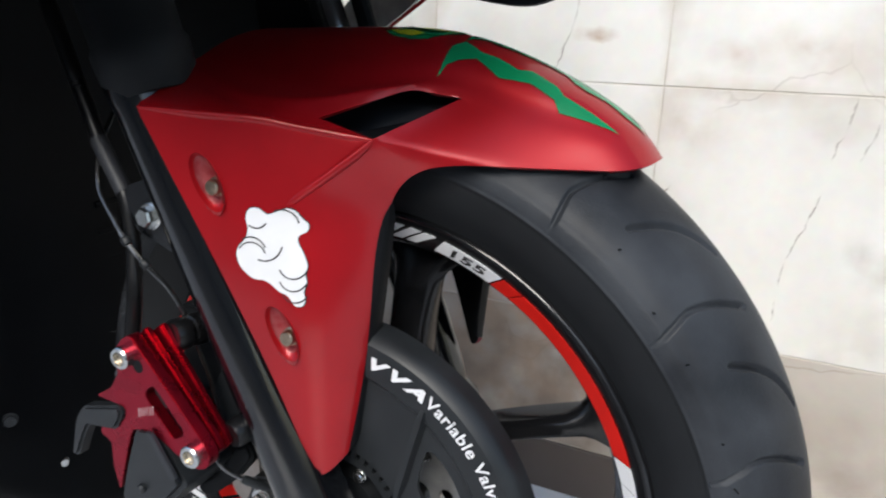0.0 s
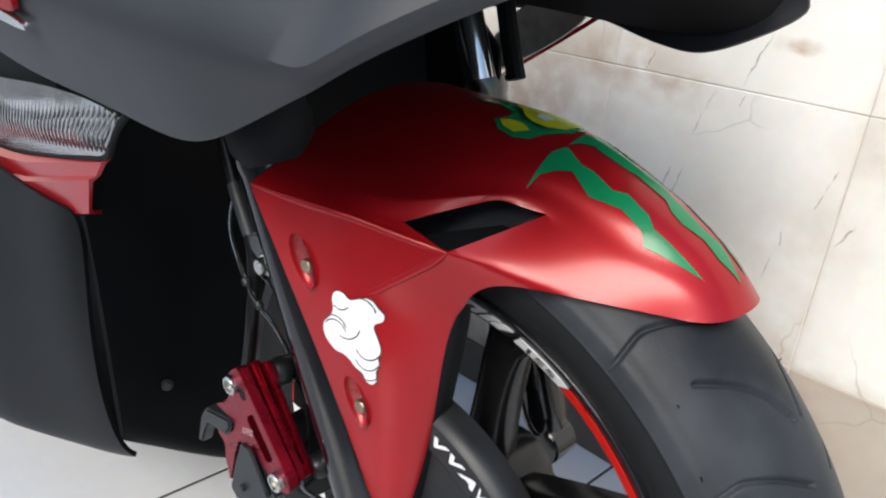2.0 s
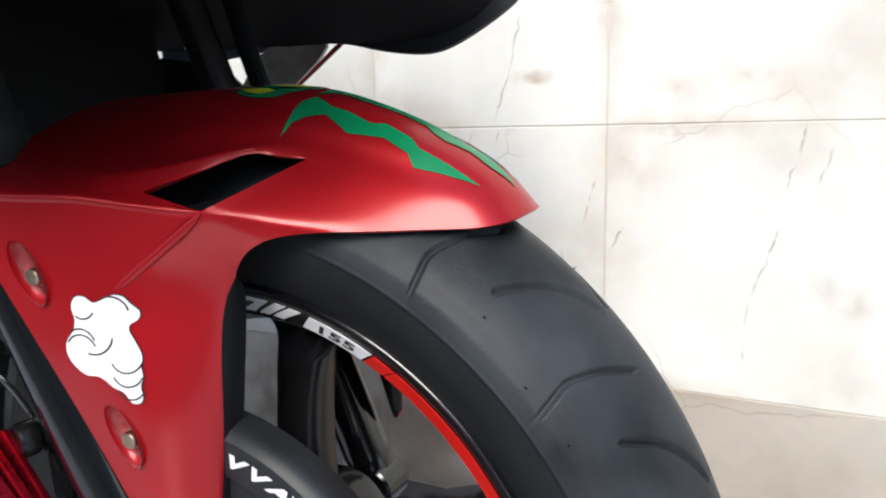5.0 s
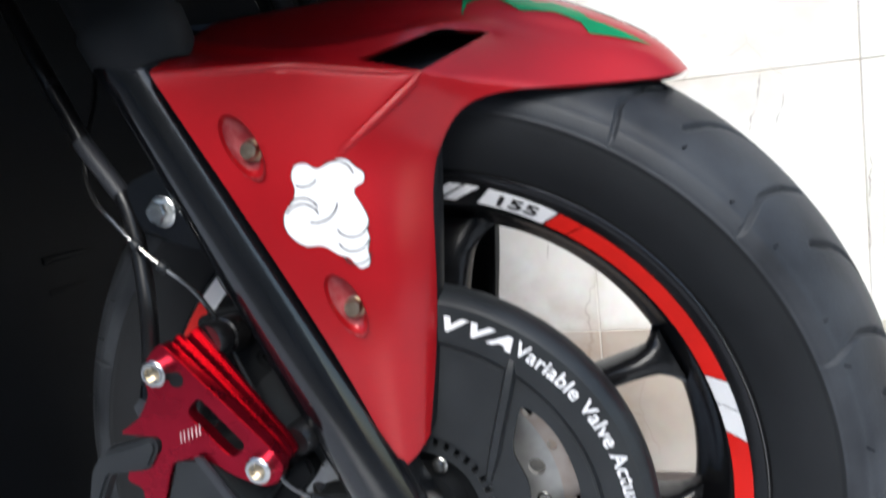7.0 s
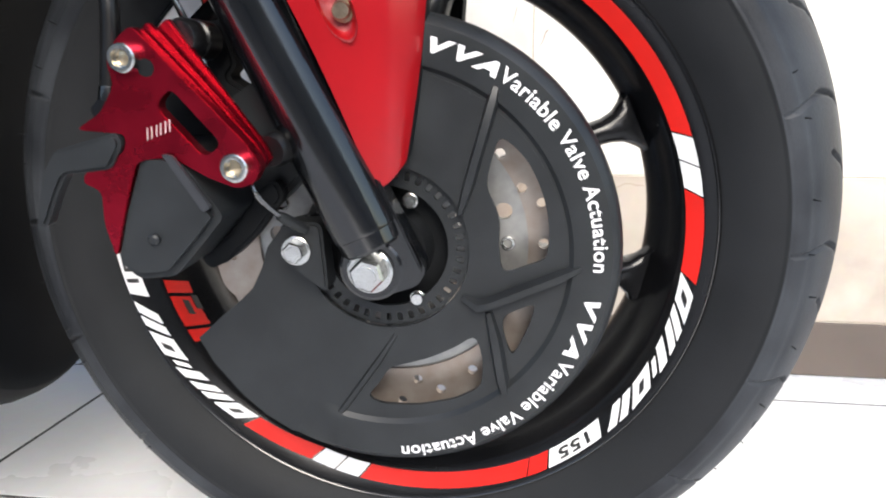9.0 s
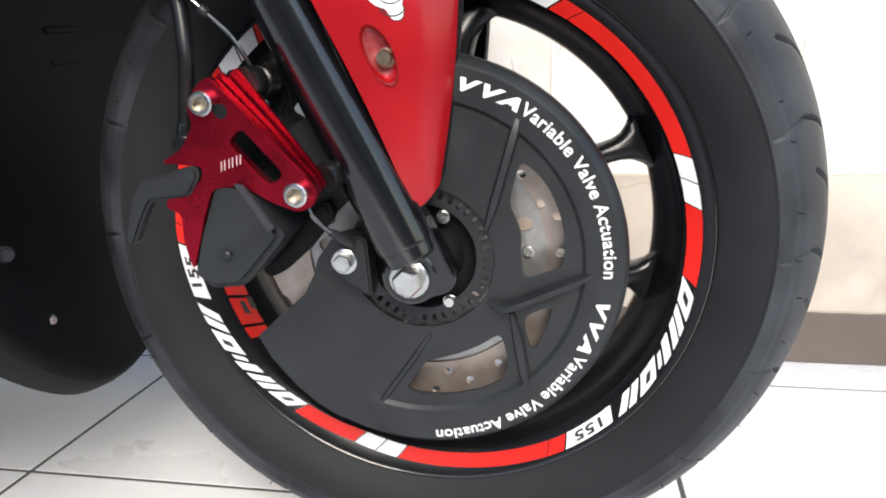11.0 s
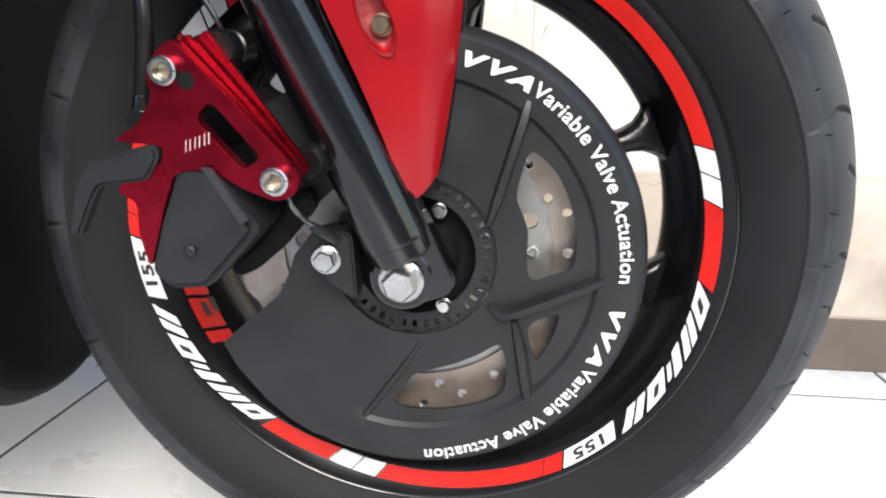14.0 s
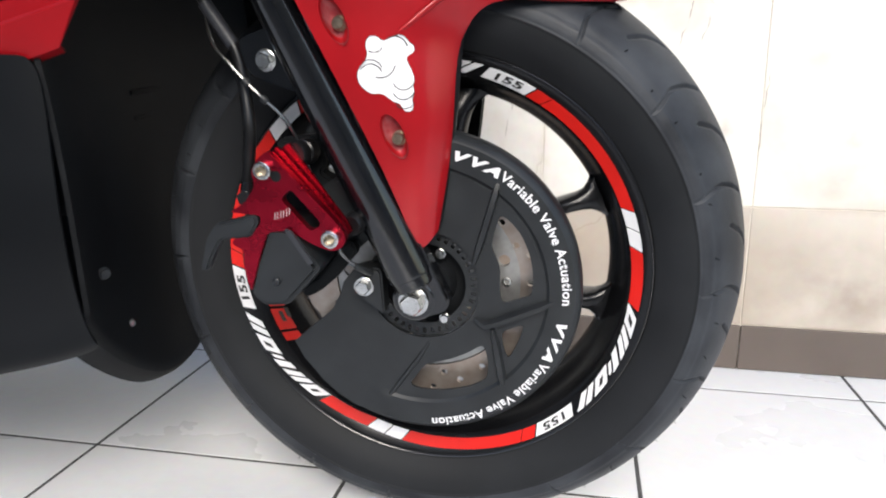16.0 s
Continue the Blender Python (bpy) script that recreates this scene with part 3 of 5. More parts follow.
for i in range(144):
    a = i * 2.5
    r = 0.1085 + 0.0022 * math.tanh(4 * math.sin(radians(a * 10)))
    edge.append(Vector((r * math.cos(radians(a)), r * math.sin(radians(a)))))
disc_holes.append(circle2(0, 0, 0.0812, 72))
brake_disc = part("brake_disc", plate(edge, -0.066, -0.062, disc_holes), DISC, scooter, "drilled steel brake disc with a wavy edge")
inner = [Vector((p.x, p.y)) for p in circle2(0, 0, 0.0815, 72)]
carrier = part("carrier", plate(inner, -0.064, -0.060, [circle2(0.0698 * math.cos(radians(a)), 0.0698 * math.sin(radians(a)), 0.0050, 20) for a in range(17, 377, 40)] + [circle2(0.050 * math.cos(radians(a)), 0.050 * math.sin(radians(a)), 0.0085, 16) for a in range(20, 380, 60)] + [circle2(0, 0, 0.03, 30)]), CARRIER, brake_disc, "grey steel disc carrier")
for k in range(9):
    part("rivet", revolve([(0.0022, -0.0645), (0.0028, -0.0652), (0.0040, -0.0652), (0.0044, -0.0640), (0.0022, -0.0640)], 20), CHROME, carrier).location = polar(0.0692, 1 + 40 * k, 0)

# plastic disc cover
cover_ring = revolve([(0.1330, -0.0690), (0.1332, -0.0800), (0.1312, -0.0862), (0.1272, -0.0895), (0.1130, -0.0900), (0.1065, -0.0893), (0.1040, -0.0868), (0.1010, -0.0868), (0.1010, -0.0845), (0.1110, -0.0865), (0.1270, -0.0868), (0.1300, -0.0790), (0.1300, -0.0690)], 120, 118, -118)
for v in cover_ring.verts:
    if v.co.y < -0.0868:
        away = min(1.0, max(0.0, (math.degrees(math.atan2(v.co.z, v.co.x)) + 118) / 14))
        v.co.y = -0.0868 + (v.co.y + 0.0868) * away
window_a = [(0.0655, 0.0675)] + [(r * math.cos(radians(a)), r * math.sin(radians(a))) for r, a in ((0.0962, 38), (0.0968, 31), (0.0960, 22), (0.0950, 13), (0.0932, 5), (0.0917, -0.5))] + [(0.0675, -0.0100), (0.0655, 0.0050), (0.0662, 0.0217), (0.0590, 0.0380), (0.0590, 0.0440), (0.0612, 0.0535)]
window_b = [(0.0672, -0.0352), (0.0870, -0.0262), (0.0825, -0.0418), (0.0735, -0.0605), (0.0690, -0.0480)]
window_c = [(0.0525, -0.0470), (0.0570, -0.0630), (0.0560, -0.0800), (0.0400, -0.0890), (0.0182, -0.0942), (-0.0040, -0.0945), (-0.0130, -0.0905), (-0.0040, -0.0790), (0.0012, -0.0705), (0.0249, -0.0632), (0.0400, -0.0560)]
inner_edge = [(0.1025 * math.cos(radians(a)), 0.1025 * math.sin(radians(a))) for a in range(118, -113, -5)] + [(r * math.cos(radians(a)), r * math.sin(radians(a))) for r, a in ((0.1290, -113.5), (0.1318, -118), (0.1318, -126), (0.1312, -134), (0.1305, -146), (0.1295, -154))]
inner_edge += [(-0.112, -0.053), (-0.100, -0.042), (-0.088, -0.032), (-0.079, -0.0235), (-0.072, -0.010), (-0.068, 0.002), (-0.060, 0.012), (-0.055, 0.0185), (-0.036, 0.024), (-0.034, 0.060)]
cover = part("disc_cover", join(plate(inner_edge, -0.0870, -0.0845, [round_poly(w, 0.006, 3) for w in (window_a, window_b, window_c)] + [circle2(0.0015, 0.0030, 0.0478, 48)]), cover_ring), BLACK, scooter, "black plastic brake disc cover with white lettering")


def rib(points, wide, high, base=-0.0868):
    bm = bmesh.new()
    rows = []
    pts = [Vector((p[0], 0, p[1])) for p in points]
    for i, p in enumerate(pts):
        d = (pts[min(i + 1, len(pts) - 1)] - pts[max(i - 1, 0)]).normalized()
        s = Vector((-d.z, 0, d.x))
        h = high * (0.35 if i in (0, len(pts) - 1) else 1)
        w = wide * (0.6 if i in (0, len(pts) - 1) else 1)
        rows.append([p + s * w + Vector((0, base, 0)), p + s * w * 0.55 + Vector((0, base - h, 0)), p - s * w * 0.55 + Vector((0, base - h, 0)), p - s * w + Vector((0, base, 0))])
    return loft(rows, True)


for pts, w, h in (([(0.064, 0.094), (0.062, 0.085), (0.049, 0.040), (0.044, 0.024)], 0.0034, 0.0068), ([(0.045, -0.0245), (0.054, -0.0285), (0.062, -0.0265), (0.100, -0.0095), (0.112, -0.0045)], 0.0034, 0.0078), ([(0.060, -0.033), (0.064, -0.050), (0.068, -0.074), (0.070, -0.087)], 0.0040, 0.0056), ([(0.006, -0.049), (-0.004, -0.065), (-0.028, -0.099), (-0.036, -0.109)], 0.0022, 0.0022)):
    part("rib", rib(pts, w, h), BLACK, cover)

YL = -0.0904
lettering("VVA", 0.0104, 0.1141, 75.6, 56.7, YL, WHITE_INK, cover, 0.3, 0.0005, 1.42, 0.0016)
lettering("Variable Valve Actuation", 0.0112, 0.1160, 56.2, -3.1, YL, WHITE_INK, cover, 0.0, 0.0002, 1.06, 0.0012)
lettering("VVA", 0.0110, 0.1162, -11.0, -28.6, YL, WHITE_INK, cover, 0.3, 0.0005, 1.42)
lettering("Variable Valve Actuation", 0.0110, 0.1176, -29.8, -86.4, YL, WHITE_INK, cover, 0.0, 0.0002, 1.06, 0.0034)

# toothed ring and hub inside the cover
RING = Vector((0.0015, 0.0030))


def ring_point(r, a):
    return RING + Vector((r * math.cos(radians(a)), r * math.sin(radians(a))))


ring_holes = [round_poly([ring_point(0.0402, a - 2.1), ring_point(0.0448, a - 2.1), ring_point(0.0448, a + 2.1), ring_point(0.0402, a + 2.1)], 0.0006, 1) for a in range(0, 360, 9)]
part("sensor_ring", plate([ring_point(0.0474, 5 * k) for k in range(72)], -0.0835, -0.0815, ring_holes + [[ring_point(0.0355, 7.5 * k) for k in range(48)]]), BLACK, scooter, "black slotted sensor ring")
part("hub_cap", revolve([(0.008, -0.046), (0.0385, -0.050), (0.0385, -0.0675), (0.034, -0.0705), (0.027, -0.0705), (0.023, -0.078), (0.008, -0.078)], 48), MATTE, scooter)


def hexbolt(centre, r, high, mat, parent=scooter, axis=(0, -1, 0), flange=1.25, name="bolt", label="", socket=False):
    """A bolt head whose face looks along axis."""
    bm = bmesh.new()
    join(bm, barrel((0, 0, 0), (0, 0, high * 0.3), [(0, r * flange), (0.8, r * flange), (1, r * (flange - 0.12))], 24))
    if socket:
        join(bm, barrel((0, 0, 0), (0, 0, high), [(0, r), (0.85, r), (1, r * 0.88)], 24))
        top = barrel((0, 0, high * 0.55), (0, 0, high * 1.01), [(0, r * 0.5), (1, r * 0.55)], 6)
        join(bm, top)
    else:
        join(bm, barrel((0, 0, 0), (0, 0, high), [(0, r), (0.86, r), (1, r * 0.86)], 6))
        join(bm, barrel((0, 0, high * 0.9), (0, 0, high * 1.04), [(0, r * 0.62), (1, r * 0.55)], 20))
    turn = Vector(axis).to_track_quat("Z", "Y").to_matrix().to_4x4()
    bmesh.ops.transform(bm, matrix=Matrix.Translation(centre) @ turn, verts=bm.verts)
    return part(name, bm, mat, parent, label, sharp=25)


hexbolt((-0.0016, -0.1088, -0.0024), 0.0096, 0.0125, CHROME, name="axle_bolt", label="zinc plated hexagon axle bolt", flange=1.30)
hexbolt((-0.0445, -0.1040, 0.0060), 0.0062, 0.0070, CHROME, label="zinc plated hexagon bolt", flange=1.35)
hexbolt((0.0155, -0.0815, 0.0298), 0.0036, 0.0045, CHROME, socket=True)
hexbolt((0.0185, -0.0815, -0.0275), 0.0036, 0.0045, CHROME, socket=True)
part("bolt_tab", plate(round_poly([(-0.055, 0.020), (-0.030, 0.022), (-0.028, -0.020), (-0.048, -0.006)], 0.006), -0.1035, -0.0860, bevel=0.0015), BLACK, scooter)

# fork legs; the near one runs beside the fender's rear edge
def fork_x(z):
    return -0.008 - 0.375 * z


def near_leg(z):
    return Vector((0.0050 - 0.4586 * z, -0.1080, z))


LEG = [(0, 0.0150), (0.006, 0.0165), (0.032, 0.0172), (0.034, 0.0178), (0.040, 0.0181), (0.90, 0.0181), (0.92, 0.0195), (1, 0.0195)]
leg = part("fork_leg", barrel(near_leg(0.010), near_leg(0.278), LEG, 48), FORK, scooter, "black painted lower fork leg")
part("axle_clamp", join(plate(round_poly([(-0.0170, 0.0300), (-0.0060, 0.0585), (-0.0015, 0.0560), (0.0282, -0.0030), (0.0235, -0.0115), (0.0110, -0.0160), (-0.0040, -0.0190), (-0.0185, -0.0100)], 0.004), -0.1085, -0.0900, bevel=0.002), barrel((-0.0016, -0.1095, -0.0024), (-0.0016, -0.0880, -0.0024), [(0, 0.0160), (0.06, 0.0178), (0.94, 0.0178), (1, 0.0160)], 36)), FORK, leg, "black axle clamp with a flat rib")
part("rib", plate(round_poly([(0.0010, 0.0470), (0.0040, 0.0490), (0.0262, -0.0015), (0.0215, -0.0040)], 0.002), -0.1105, -0.1080, bevel=0.0008), FORK, leg)
part("fork_lug", plate(round_poly([(-0.133, 0.203), (-0.100, 0.214), (-0.076, 0.190), (-0.072, 0.165), (-0.090, 0.164), (-0.126, 0.176)], 0.007), -0.114, -0.092, bevel=0.002), FORK, leg)
y = 0.092
part("fork_leg", join(barrel((fork_x(0.004), y, 0.004), (fork_x(0.285), y, 0.285), [(0, 0.0160), (0.02, 0.0180), (0.06, 0.0195), (0.95, 0.0195), (0.97, 0.0215), (1, 0.0215)], 40), barrel((-0.004, y - 0.0145, -0.005), (-0.004, y + 0.0145, -0.005), [(0, 0.0160), (0.06, 0.0178), (0.94, 0.0178), (1, 0.0160)], 32)), FORK, scooter, "black painted lower fork leg")
for sy in (-1, 1):
    part("fork_tube", barrel((fork_x(0.280), y * sy, 0.280), (fork_x(0.62), y * sy, 0.62), [(0, 0.0132), (1, 0.0132)], 32), TUBE, scooter, "chromed upper fork tube")
hexbolt((-0.1105, -0.1125, 0.1875), 0.0062, 0.0080, CHROME, label="zinc plated hexagon bolt", flange=1.35)

part("dust_boot", barrel((-0.108, -0.103, 0.258), (-0.152, -0.103, 0.380), [(0, 0.0230), (0.10, 0.0275), (0.22, 0.0285), (0.25, 0.0262), (0.6, 0.0275), (1, 0.0240)], 32), RUBBER, scooter, "black rubber dust boot")
part("cable_guide", tube([(-0.100, 0.120, 0.285), (-0.118, 0.124, 0.330), (-0.140, 0.128, 0.400)], 0.008, 10), MATTE, scooter, "black cable sleeve")

# red caliper bracket
BY = -0.1440
bracket_out = [(-0.1087, 0.1195), (-0.1004, 0.1255), (-0.0490, 0.0700), (-0.0430, 0.0610), (-0.047, 0.052), (-0.056, 0.049), (-0.070, 0.054), (-0.088, 0.064), (-0.106, 0.062), (-0.113, 0.045), (-0.124, 0.012), (-0.128, 0.030), (-0.127, 0.047), (-0.137, 0.051), (-0.131, 0.060), (-0.112, 0.066), (-0.110, 0.075), (-0.136, 0.077), (-0.122, 0.085), (-0.113, 0.098), (-0.1155, 0.110)]
slot = round_poly([(-0.0850, 0.0970), (-0.0932, 0.0885), (-0.0712, 0.0640), (-0.0618, 0.0705)], 0.0045, 4)
bracket = part("caliper_bracket", plate(round_poly(bracket_out, 0.004, 3), BY - 0.003, BY + 0.0045, [slot], 0.0012), RED_ALU, scooter, "red anodised caliper bracket with a slot")
for x, z, r in ((-0.1040, 0.1125, 0.0080), (-0.0545, 0.0605, 0.0075)):
    part("spacer", barrel((x, BY + 0.0040, z), (x, BY + 0.0170, z), [(0, r), (1, r)], 24), RED_ALU, bracket)
for outer, y in (([(-0.0975, 0.1273), (-0.0480, 0.0690)], 0.0060), ([(-0.0905, 0.1285), (-0.0470, 0.0685)], 0.0125)):
    part("fin", plate(round_poly([(-0.1060, 0.1160), *outer, (-0.0435, 0.0610), (-0.0500, 0.0560), (-0.0595, 0.0720), (-0.0840, 0.1000)], 0.002, 2), BY + y, BY + y + 0.0045, bevel=0.0009), RED_ALU, bracket)
for x, z in ((-0.1045, 0.1108), (-0.0550, 0.0600)):
    head = part("socket_bolt", barrel((x, BY - 0.0028, z), (x, BY - 0.0088, z), [(0, 0.0069), (0.85, 0.0069), (0.97, 0.0062), (1, 0.0046), (0.99, 0.0044), (0.55, 0.0040)], 30), CHROME, bracket, "zinc socket head bolt")
    part("socket", barrel((x, BY - 0.0058, z), (x, BY - 0.0071, z), [(0, 0.0043), (0.4, 0.0039), (0.6, 0.0026), (1, 0.0010)], 6), GOLD, head, "gold tinted hexagon socket")
# flat black disc paints the dark of a small hole
part("dark_hole_disc", barrel((-0.0955, BY - 0.0031, 0.1060), (-0.0955, BY - 0.0024, 0.1060), [(0, 0.0042), (1, 0.0040)], 20), MATTE, bracket)
for k in range(3):
    for dx, dz in ((0, 0), (0.0022, 0.0007)):
        x, z = -0.0992 + 0.0048 * k + dx, 0.0722 + 0.0017 * k + dz
        part("bar", plate([(x, z), (x + 0.0006, z + 0.0002), (x + 0.0012, z + 0.0060), (x + 0.0006, z + 0.0058)], BY - 0.0032, BY - 0.0028), ENGRAVED, bracket, "thin pale engraved bar")

# brake caliper
caliper = part("brake_caliper", join(plate(round_poly([(-0.1029, 0.0669), (-0.0884, 0.0671), (-0.0652, 0.0346), (-0.0800, 0.0180), (-0.0940, 0.0030), (-0.1140, 0.0010), (-0.1240, 0.0100), (-0.1160, 0.0350)], 0.004), -0.1490, -0.080, bevel=0.004),
               plate(round_poly([(-0.104, 0.040), (-0.082, 0.085), (-0.062, 0.098), (-0.036, 0.078), (-0.034, 0.050), (-0.056, 0.030), (-0.067, 0.020), (-0.081, 0.002), (-0.092, -0.008), (-0.108, 0.000), (-0.124, 0.002)], 0.007), -0.098, -0.070, bevel=0.004)), BLACK, scooter, "black two-piston brake caliper")
# grey strip paints the light caught by the caliper's slanted facet
part("pale_facet", plate(round_poly([(-0.0915, 0.0660), (-0.0860, 0.0655), (-0.0690, 0.0405), (-0.0735, 0.0375)], 0.0015), -0.1506, -0.1480, bevel=0.0008), GREY, caliper)
part("lever_arm", plate(round_poly([(-0.1472, 0.0675), (-0.1140, 0.0762), (-0.1117, 0.0702), (-0.1193, 0.0582), (-0.1440, 0.0550), (-0.1500, 0.0450), (-0.1585, 0.0280), (-0.1640, 0.0290), (-0.1560, 0.0560)], 0.003), -0.1500, -0.1400, bevel=0.002), BLACK, caliper)
part("carrier_arm", plate(round_poly([(-0.116, 0.124), (-0.080, 0.128), (-0.074, 0.104), (-0.080, 0.098), (-0.070, 0.092), (-0.052, 0.080), (-0.058, 0.058), (-0.118, 0.060)], 0.005), -0.094, -0.076, bevel=0.003), MATTE, caliper)
part("pad_plate", plate(round_poly([(-0.062, 0.040), (-0.052, 0.046), (-0.048, 0.036), (-0.066, 0.014), (-0.082, 0.000), (-0.094, -0.006), (-0.100, 0.000), (-0.080, 0.016)], 0.004), -0.1080, -0.0960, bevel=0.002), MATTE, caliper)
part("nub", barrel((-0.1005, -0.1490, 0.0235), (-0.1005, -0.1520, 0.0235), [(0, 0.0030), (0.7, 0.0030), (1, 0.0020)], 14), BLACK, caliper)
for a, b, r in (((-0.088, BY + 0.017, 0.119), (-0.085, -0.100, 0.117), 0.0100), ((-0.046, BY + 0.017, 0.064), (-0.040, -0.098, 0.067), 0.0090)):
    part("slide_pin", barrel(a, b, [(0, r * 0.85), (0.1, r), (0.35, r), (0.38, r * 0.85), (0.45, r * 0.85), (0.48, r), (0.9, r), (1, r * 0.8)], 28), HOSE, caliper)

# hoses and cables
hose = part("brake_hose", tube([(-0.205, -0.100, 0.330), (-0.157, -0.105, 0.224), (-0.138, -0.108, 0.198), (-0.1305, -0.112, 0.1673), (-0.1265, -0.118, 0.140), (-0.1270, -0.121, 0.118), (-0.1295, -0.125, 0.0900)], 0.0048, 12), HOSE, scooter, "black rubber brake hose")
part("hose_sleeve", tube([(-0.160, -0.105, 0.229), (-0.148, -0.1065, 0.212), (-0.138, -0.108, 0.198)], 0.0054, 12), GREY, hose)
part("banjo_fitting", join(barrel((-0.1290, -0.124, 0.0960), (-0.1297, -0.126, 0.0800), [(0, 0.0052), (0.4, 0.0060), (1, 0.0060)], 16), barrel((-0.1297, -0.132, 0.0840), (-0.1297, -0.118, 0.0840), [(0, 0.0066), (1, 0.0066)], 6)), FORK, hose)
cable = part("sensor_cable", tube([(-0.172, -0.060, 0.330), (-0.166, -0.078, 0.262), (-0.160, -0.104, 0.224), (-0.152, -0.115, 0.201), (-0.136, -0.120, 0.184), (-0.124, -0.122, 0.172), (-0.111, -0.121, 0.159), (-0.099, -0.117, 0.146), (-0.091, -0.114, 0.131), (-0.084, -0.111, 0.108), (-0.072, -0.112, 0.078), (-0.061, -0.122, 0.056), (-0.055, -0.130, 0.0450), (-0.0485, -0.121, 0.0315), (-0.0370, -0.108, 0.0190)], 0.0015, 10), CABLE, scooter, "thin black sensor cable")
for p, q in (((-0.126, -0.1218, 0.174), (-0.122, -0.1222, 0.170)), ((-0.113, -0.1213, 0.161), (-0.109, -0.1205, 0.157)), ((-0.047, -0.119, 0.0290), (-0.037, -0.107, 0.0185))):
    part("clip", barrel(p, q, [(0, 0.0024), (0.2, 0.0030), (0.8, 0.0030), (1, 0.0024)], 14), BLACK, cable)

# ---- front fender ----
CROWN = {
    "a0": (-0.0895, -0.1350, 0.2565), "a1": (-0.0950, -0.0990, 0.2680), "al": (-0.0970, -0.0880, 0.2765), "av": (-0.0990, -0.0740, 0.2790), "a2": (-0.1020, -0.0500, 0.2900), "a3": (-0.1050, 0, 0.2990),
    "b0": (-0.0280, -0.1185, 0.2540), "b1": (-0.0290, -0.1150, 0.2555), "bl": (-0.0305, -0.1080, 0.2605), "bv": (-0.0335, -0.0850, 0.2670), "b2": (-0.0370, -0.0535, 0.2890), "b3": (-0.0360, 0, 0.3030),
    "c0": (0.0000, -0.1055, 0.2485), "c1": (0.0030, -0.0970, 0.2525), "cl": (0.0050, -0.0885, 0.2620), "cv": (0.0070, -0.0750, 0.2650), "c2": (0.0080, -0.0520, 0.2870), "c3": (0.0100, 0, 0.3040),
    "d0": (0.0335, -0.0920, 0.2430), "d1": (0.0370, -0.0575, 0.2665), "dl": (0.0395, -0.0535, 0.2715), "dv": (0.0410, -0.0450, 0.2748), "d2": (0.0425, -0.0355, 0.2862), "d3": (0.0440, 0, 0.3000),
}
BEAK = {
    "e0": (0.0500, -0.0800, 0.2310), "e1": (0.0620, -0.0450, 0.2620), "el": (0.0630, -0.0385, 0.2672), "ev": (0.0640, -0.0320, 0.2722), "e2": (0.0655, -0.0275, 0.2805), "e3": (0.0685, 0, 0.2935),
    "g0": (0.0980, -0.0560, 0.2290), "g1": (0.1020, -0.0400, 0.2470), "gl": (0.1025, -0.0350, 0.2510), "gv": (0.1035, -0.0290, 0.2575), "g2": (0.1060, -0.0235, 0.2688), "g3": (0.1090, 0, 0.2775),
    "h0": (0.1350, -0.0360, 0.2278), "h1": (0.1388, -0.0290, 0.2402), "hl": (0.1428, -0.0240, 0.2448), "hv": (0.1455, -0.0185, 0.2476), "h2": (0.1485, -0.0120, 0.2503), "h3": (0.1510, 0, 0.2512),
    "t0": (0.1455, -0.0318, 0.2278), "t1": (0.1530, -0.0272, 0.2284), "tl": (0.1578, -0.0222, 0.2292), "tv": (0.1611, -0.0162, 0.2300), "t2": (0.1632, -0.0088, 0.2308), "t3": (0.1640, 0, 0.2312),
    "q0": (0.0500, -0.0785, 0.2390),
}
FLANK = {
    "r1": (-0.0695, -0.1300, 0.2140), "m1": (-0.0350, -0.1210, 0.2110), "n1": (-0.0070, -0.1135, 0.2080), "f1": (0.0360, -0.0800, 0.2050),
    "r2": (-0.0418, -0.1215, 0.1520), "m2": (-0.0200, -0.1190, 0.1510), "n2": (0.0130, -0.1150, 0.1500), "f2": (0.0330, -0.0870, 0.1520),
    "r3": (-0.0180, -0.1165, 0.1000), "m3": (-0.0080, -0.1155, 0.1000), "n3": (0.0125, -0.1115, 0.1000), "f3": (0.0275, -0.0890, 0.1000),
    "r4": (-0.0015, -0.1115, 0.0530), "m4": (0.0030, -0.1105, 0.0420), "n4": (0.0095, -0.1075, 0.0435), "f4": (0.0190, -0.0980, 0.0570),
    "k1": (0.0330, -0.0640, 0.2050), "k2": (0.0300, -0.0730, 0.1520), "k3": (0.0245, -0.0760, 0.1000), "k4": (0.0180, -0.0820, 0.0580),
}
CAGE = {**CROWN, **BEAK, **FLANK}
QUADS = [f"{p}{i} {q}{i} {q}{j} {p}{j}" for p, q in ("ab", "bc", "cd", "de", "eg", "gh", "ht") for i, j in ("01", "1l", "lv", "v2", "23") if (p, i) not in (("b", "0"), ("c", "0"), ("d", "0"), ("e", "0"))]
QUADS += ["b0 c0 c1", "b0 c1 b1", "c0 d0 c1", "d0 q0 e1", "d0 e0 q0", "e0 g0 q0", "q0 g0 g1 e1", "a0 r1 m1 b0", "b0 m1 n1 c0", "c0 n1 d0", "d0 n1 f1", "d0 f1 e0", "r1 r2 m2 m1", "m1 m2 n2 n1", "n1 n2 f2 f1", "r2 r3 m3 m2", "m2 m3 n3 n2", "n2 n3 f3 f2", "r3 r4 m4 m3", "m3 m4 n4 n3", "n3 n4 f4 f3",
          "f1 f2 k2 k1", "f2 f3 k3 k2", "f3 f4 k4 k3"]
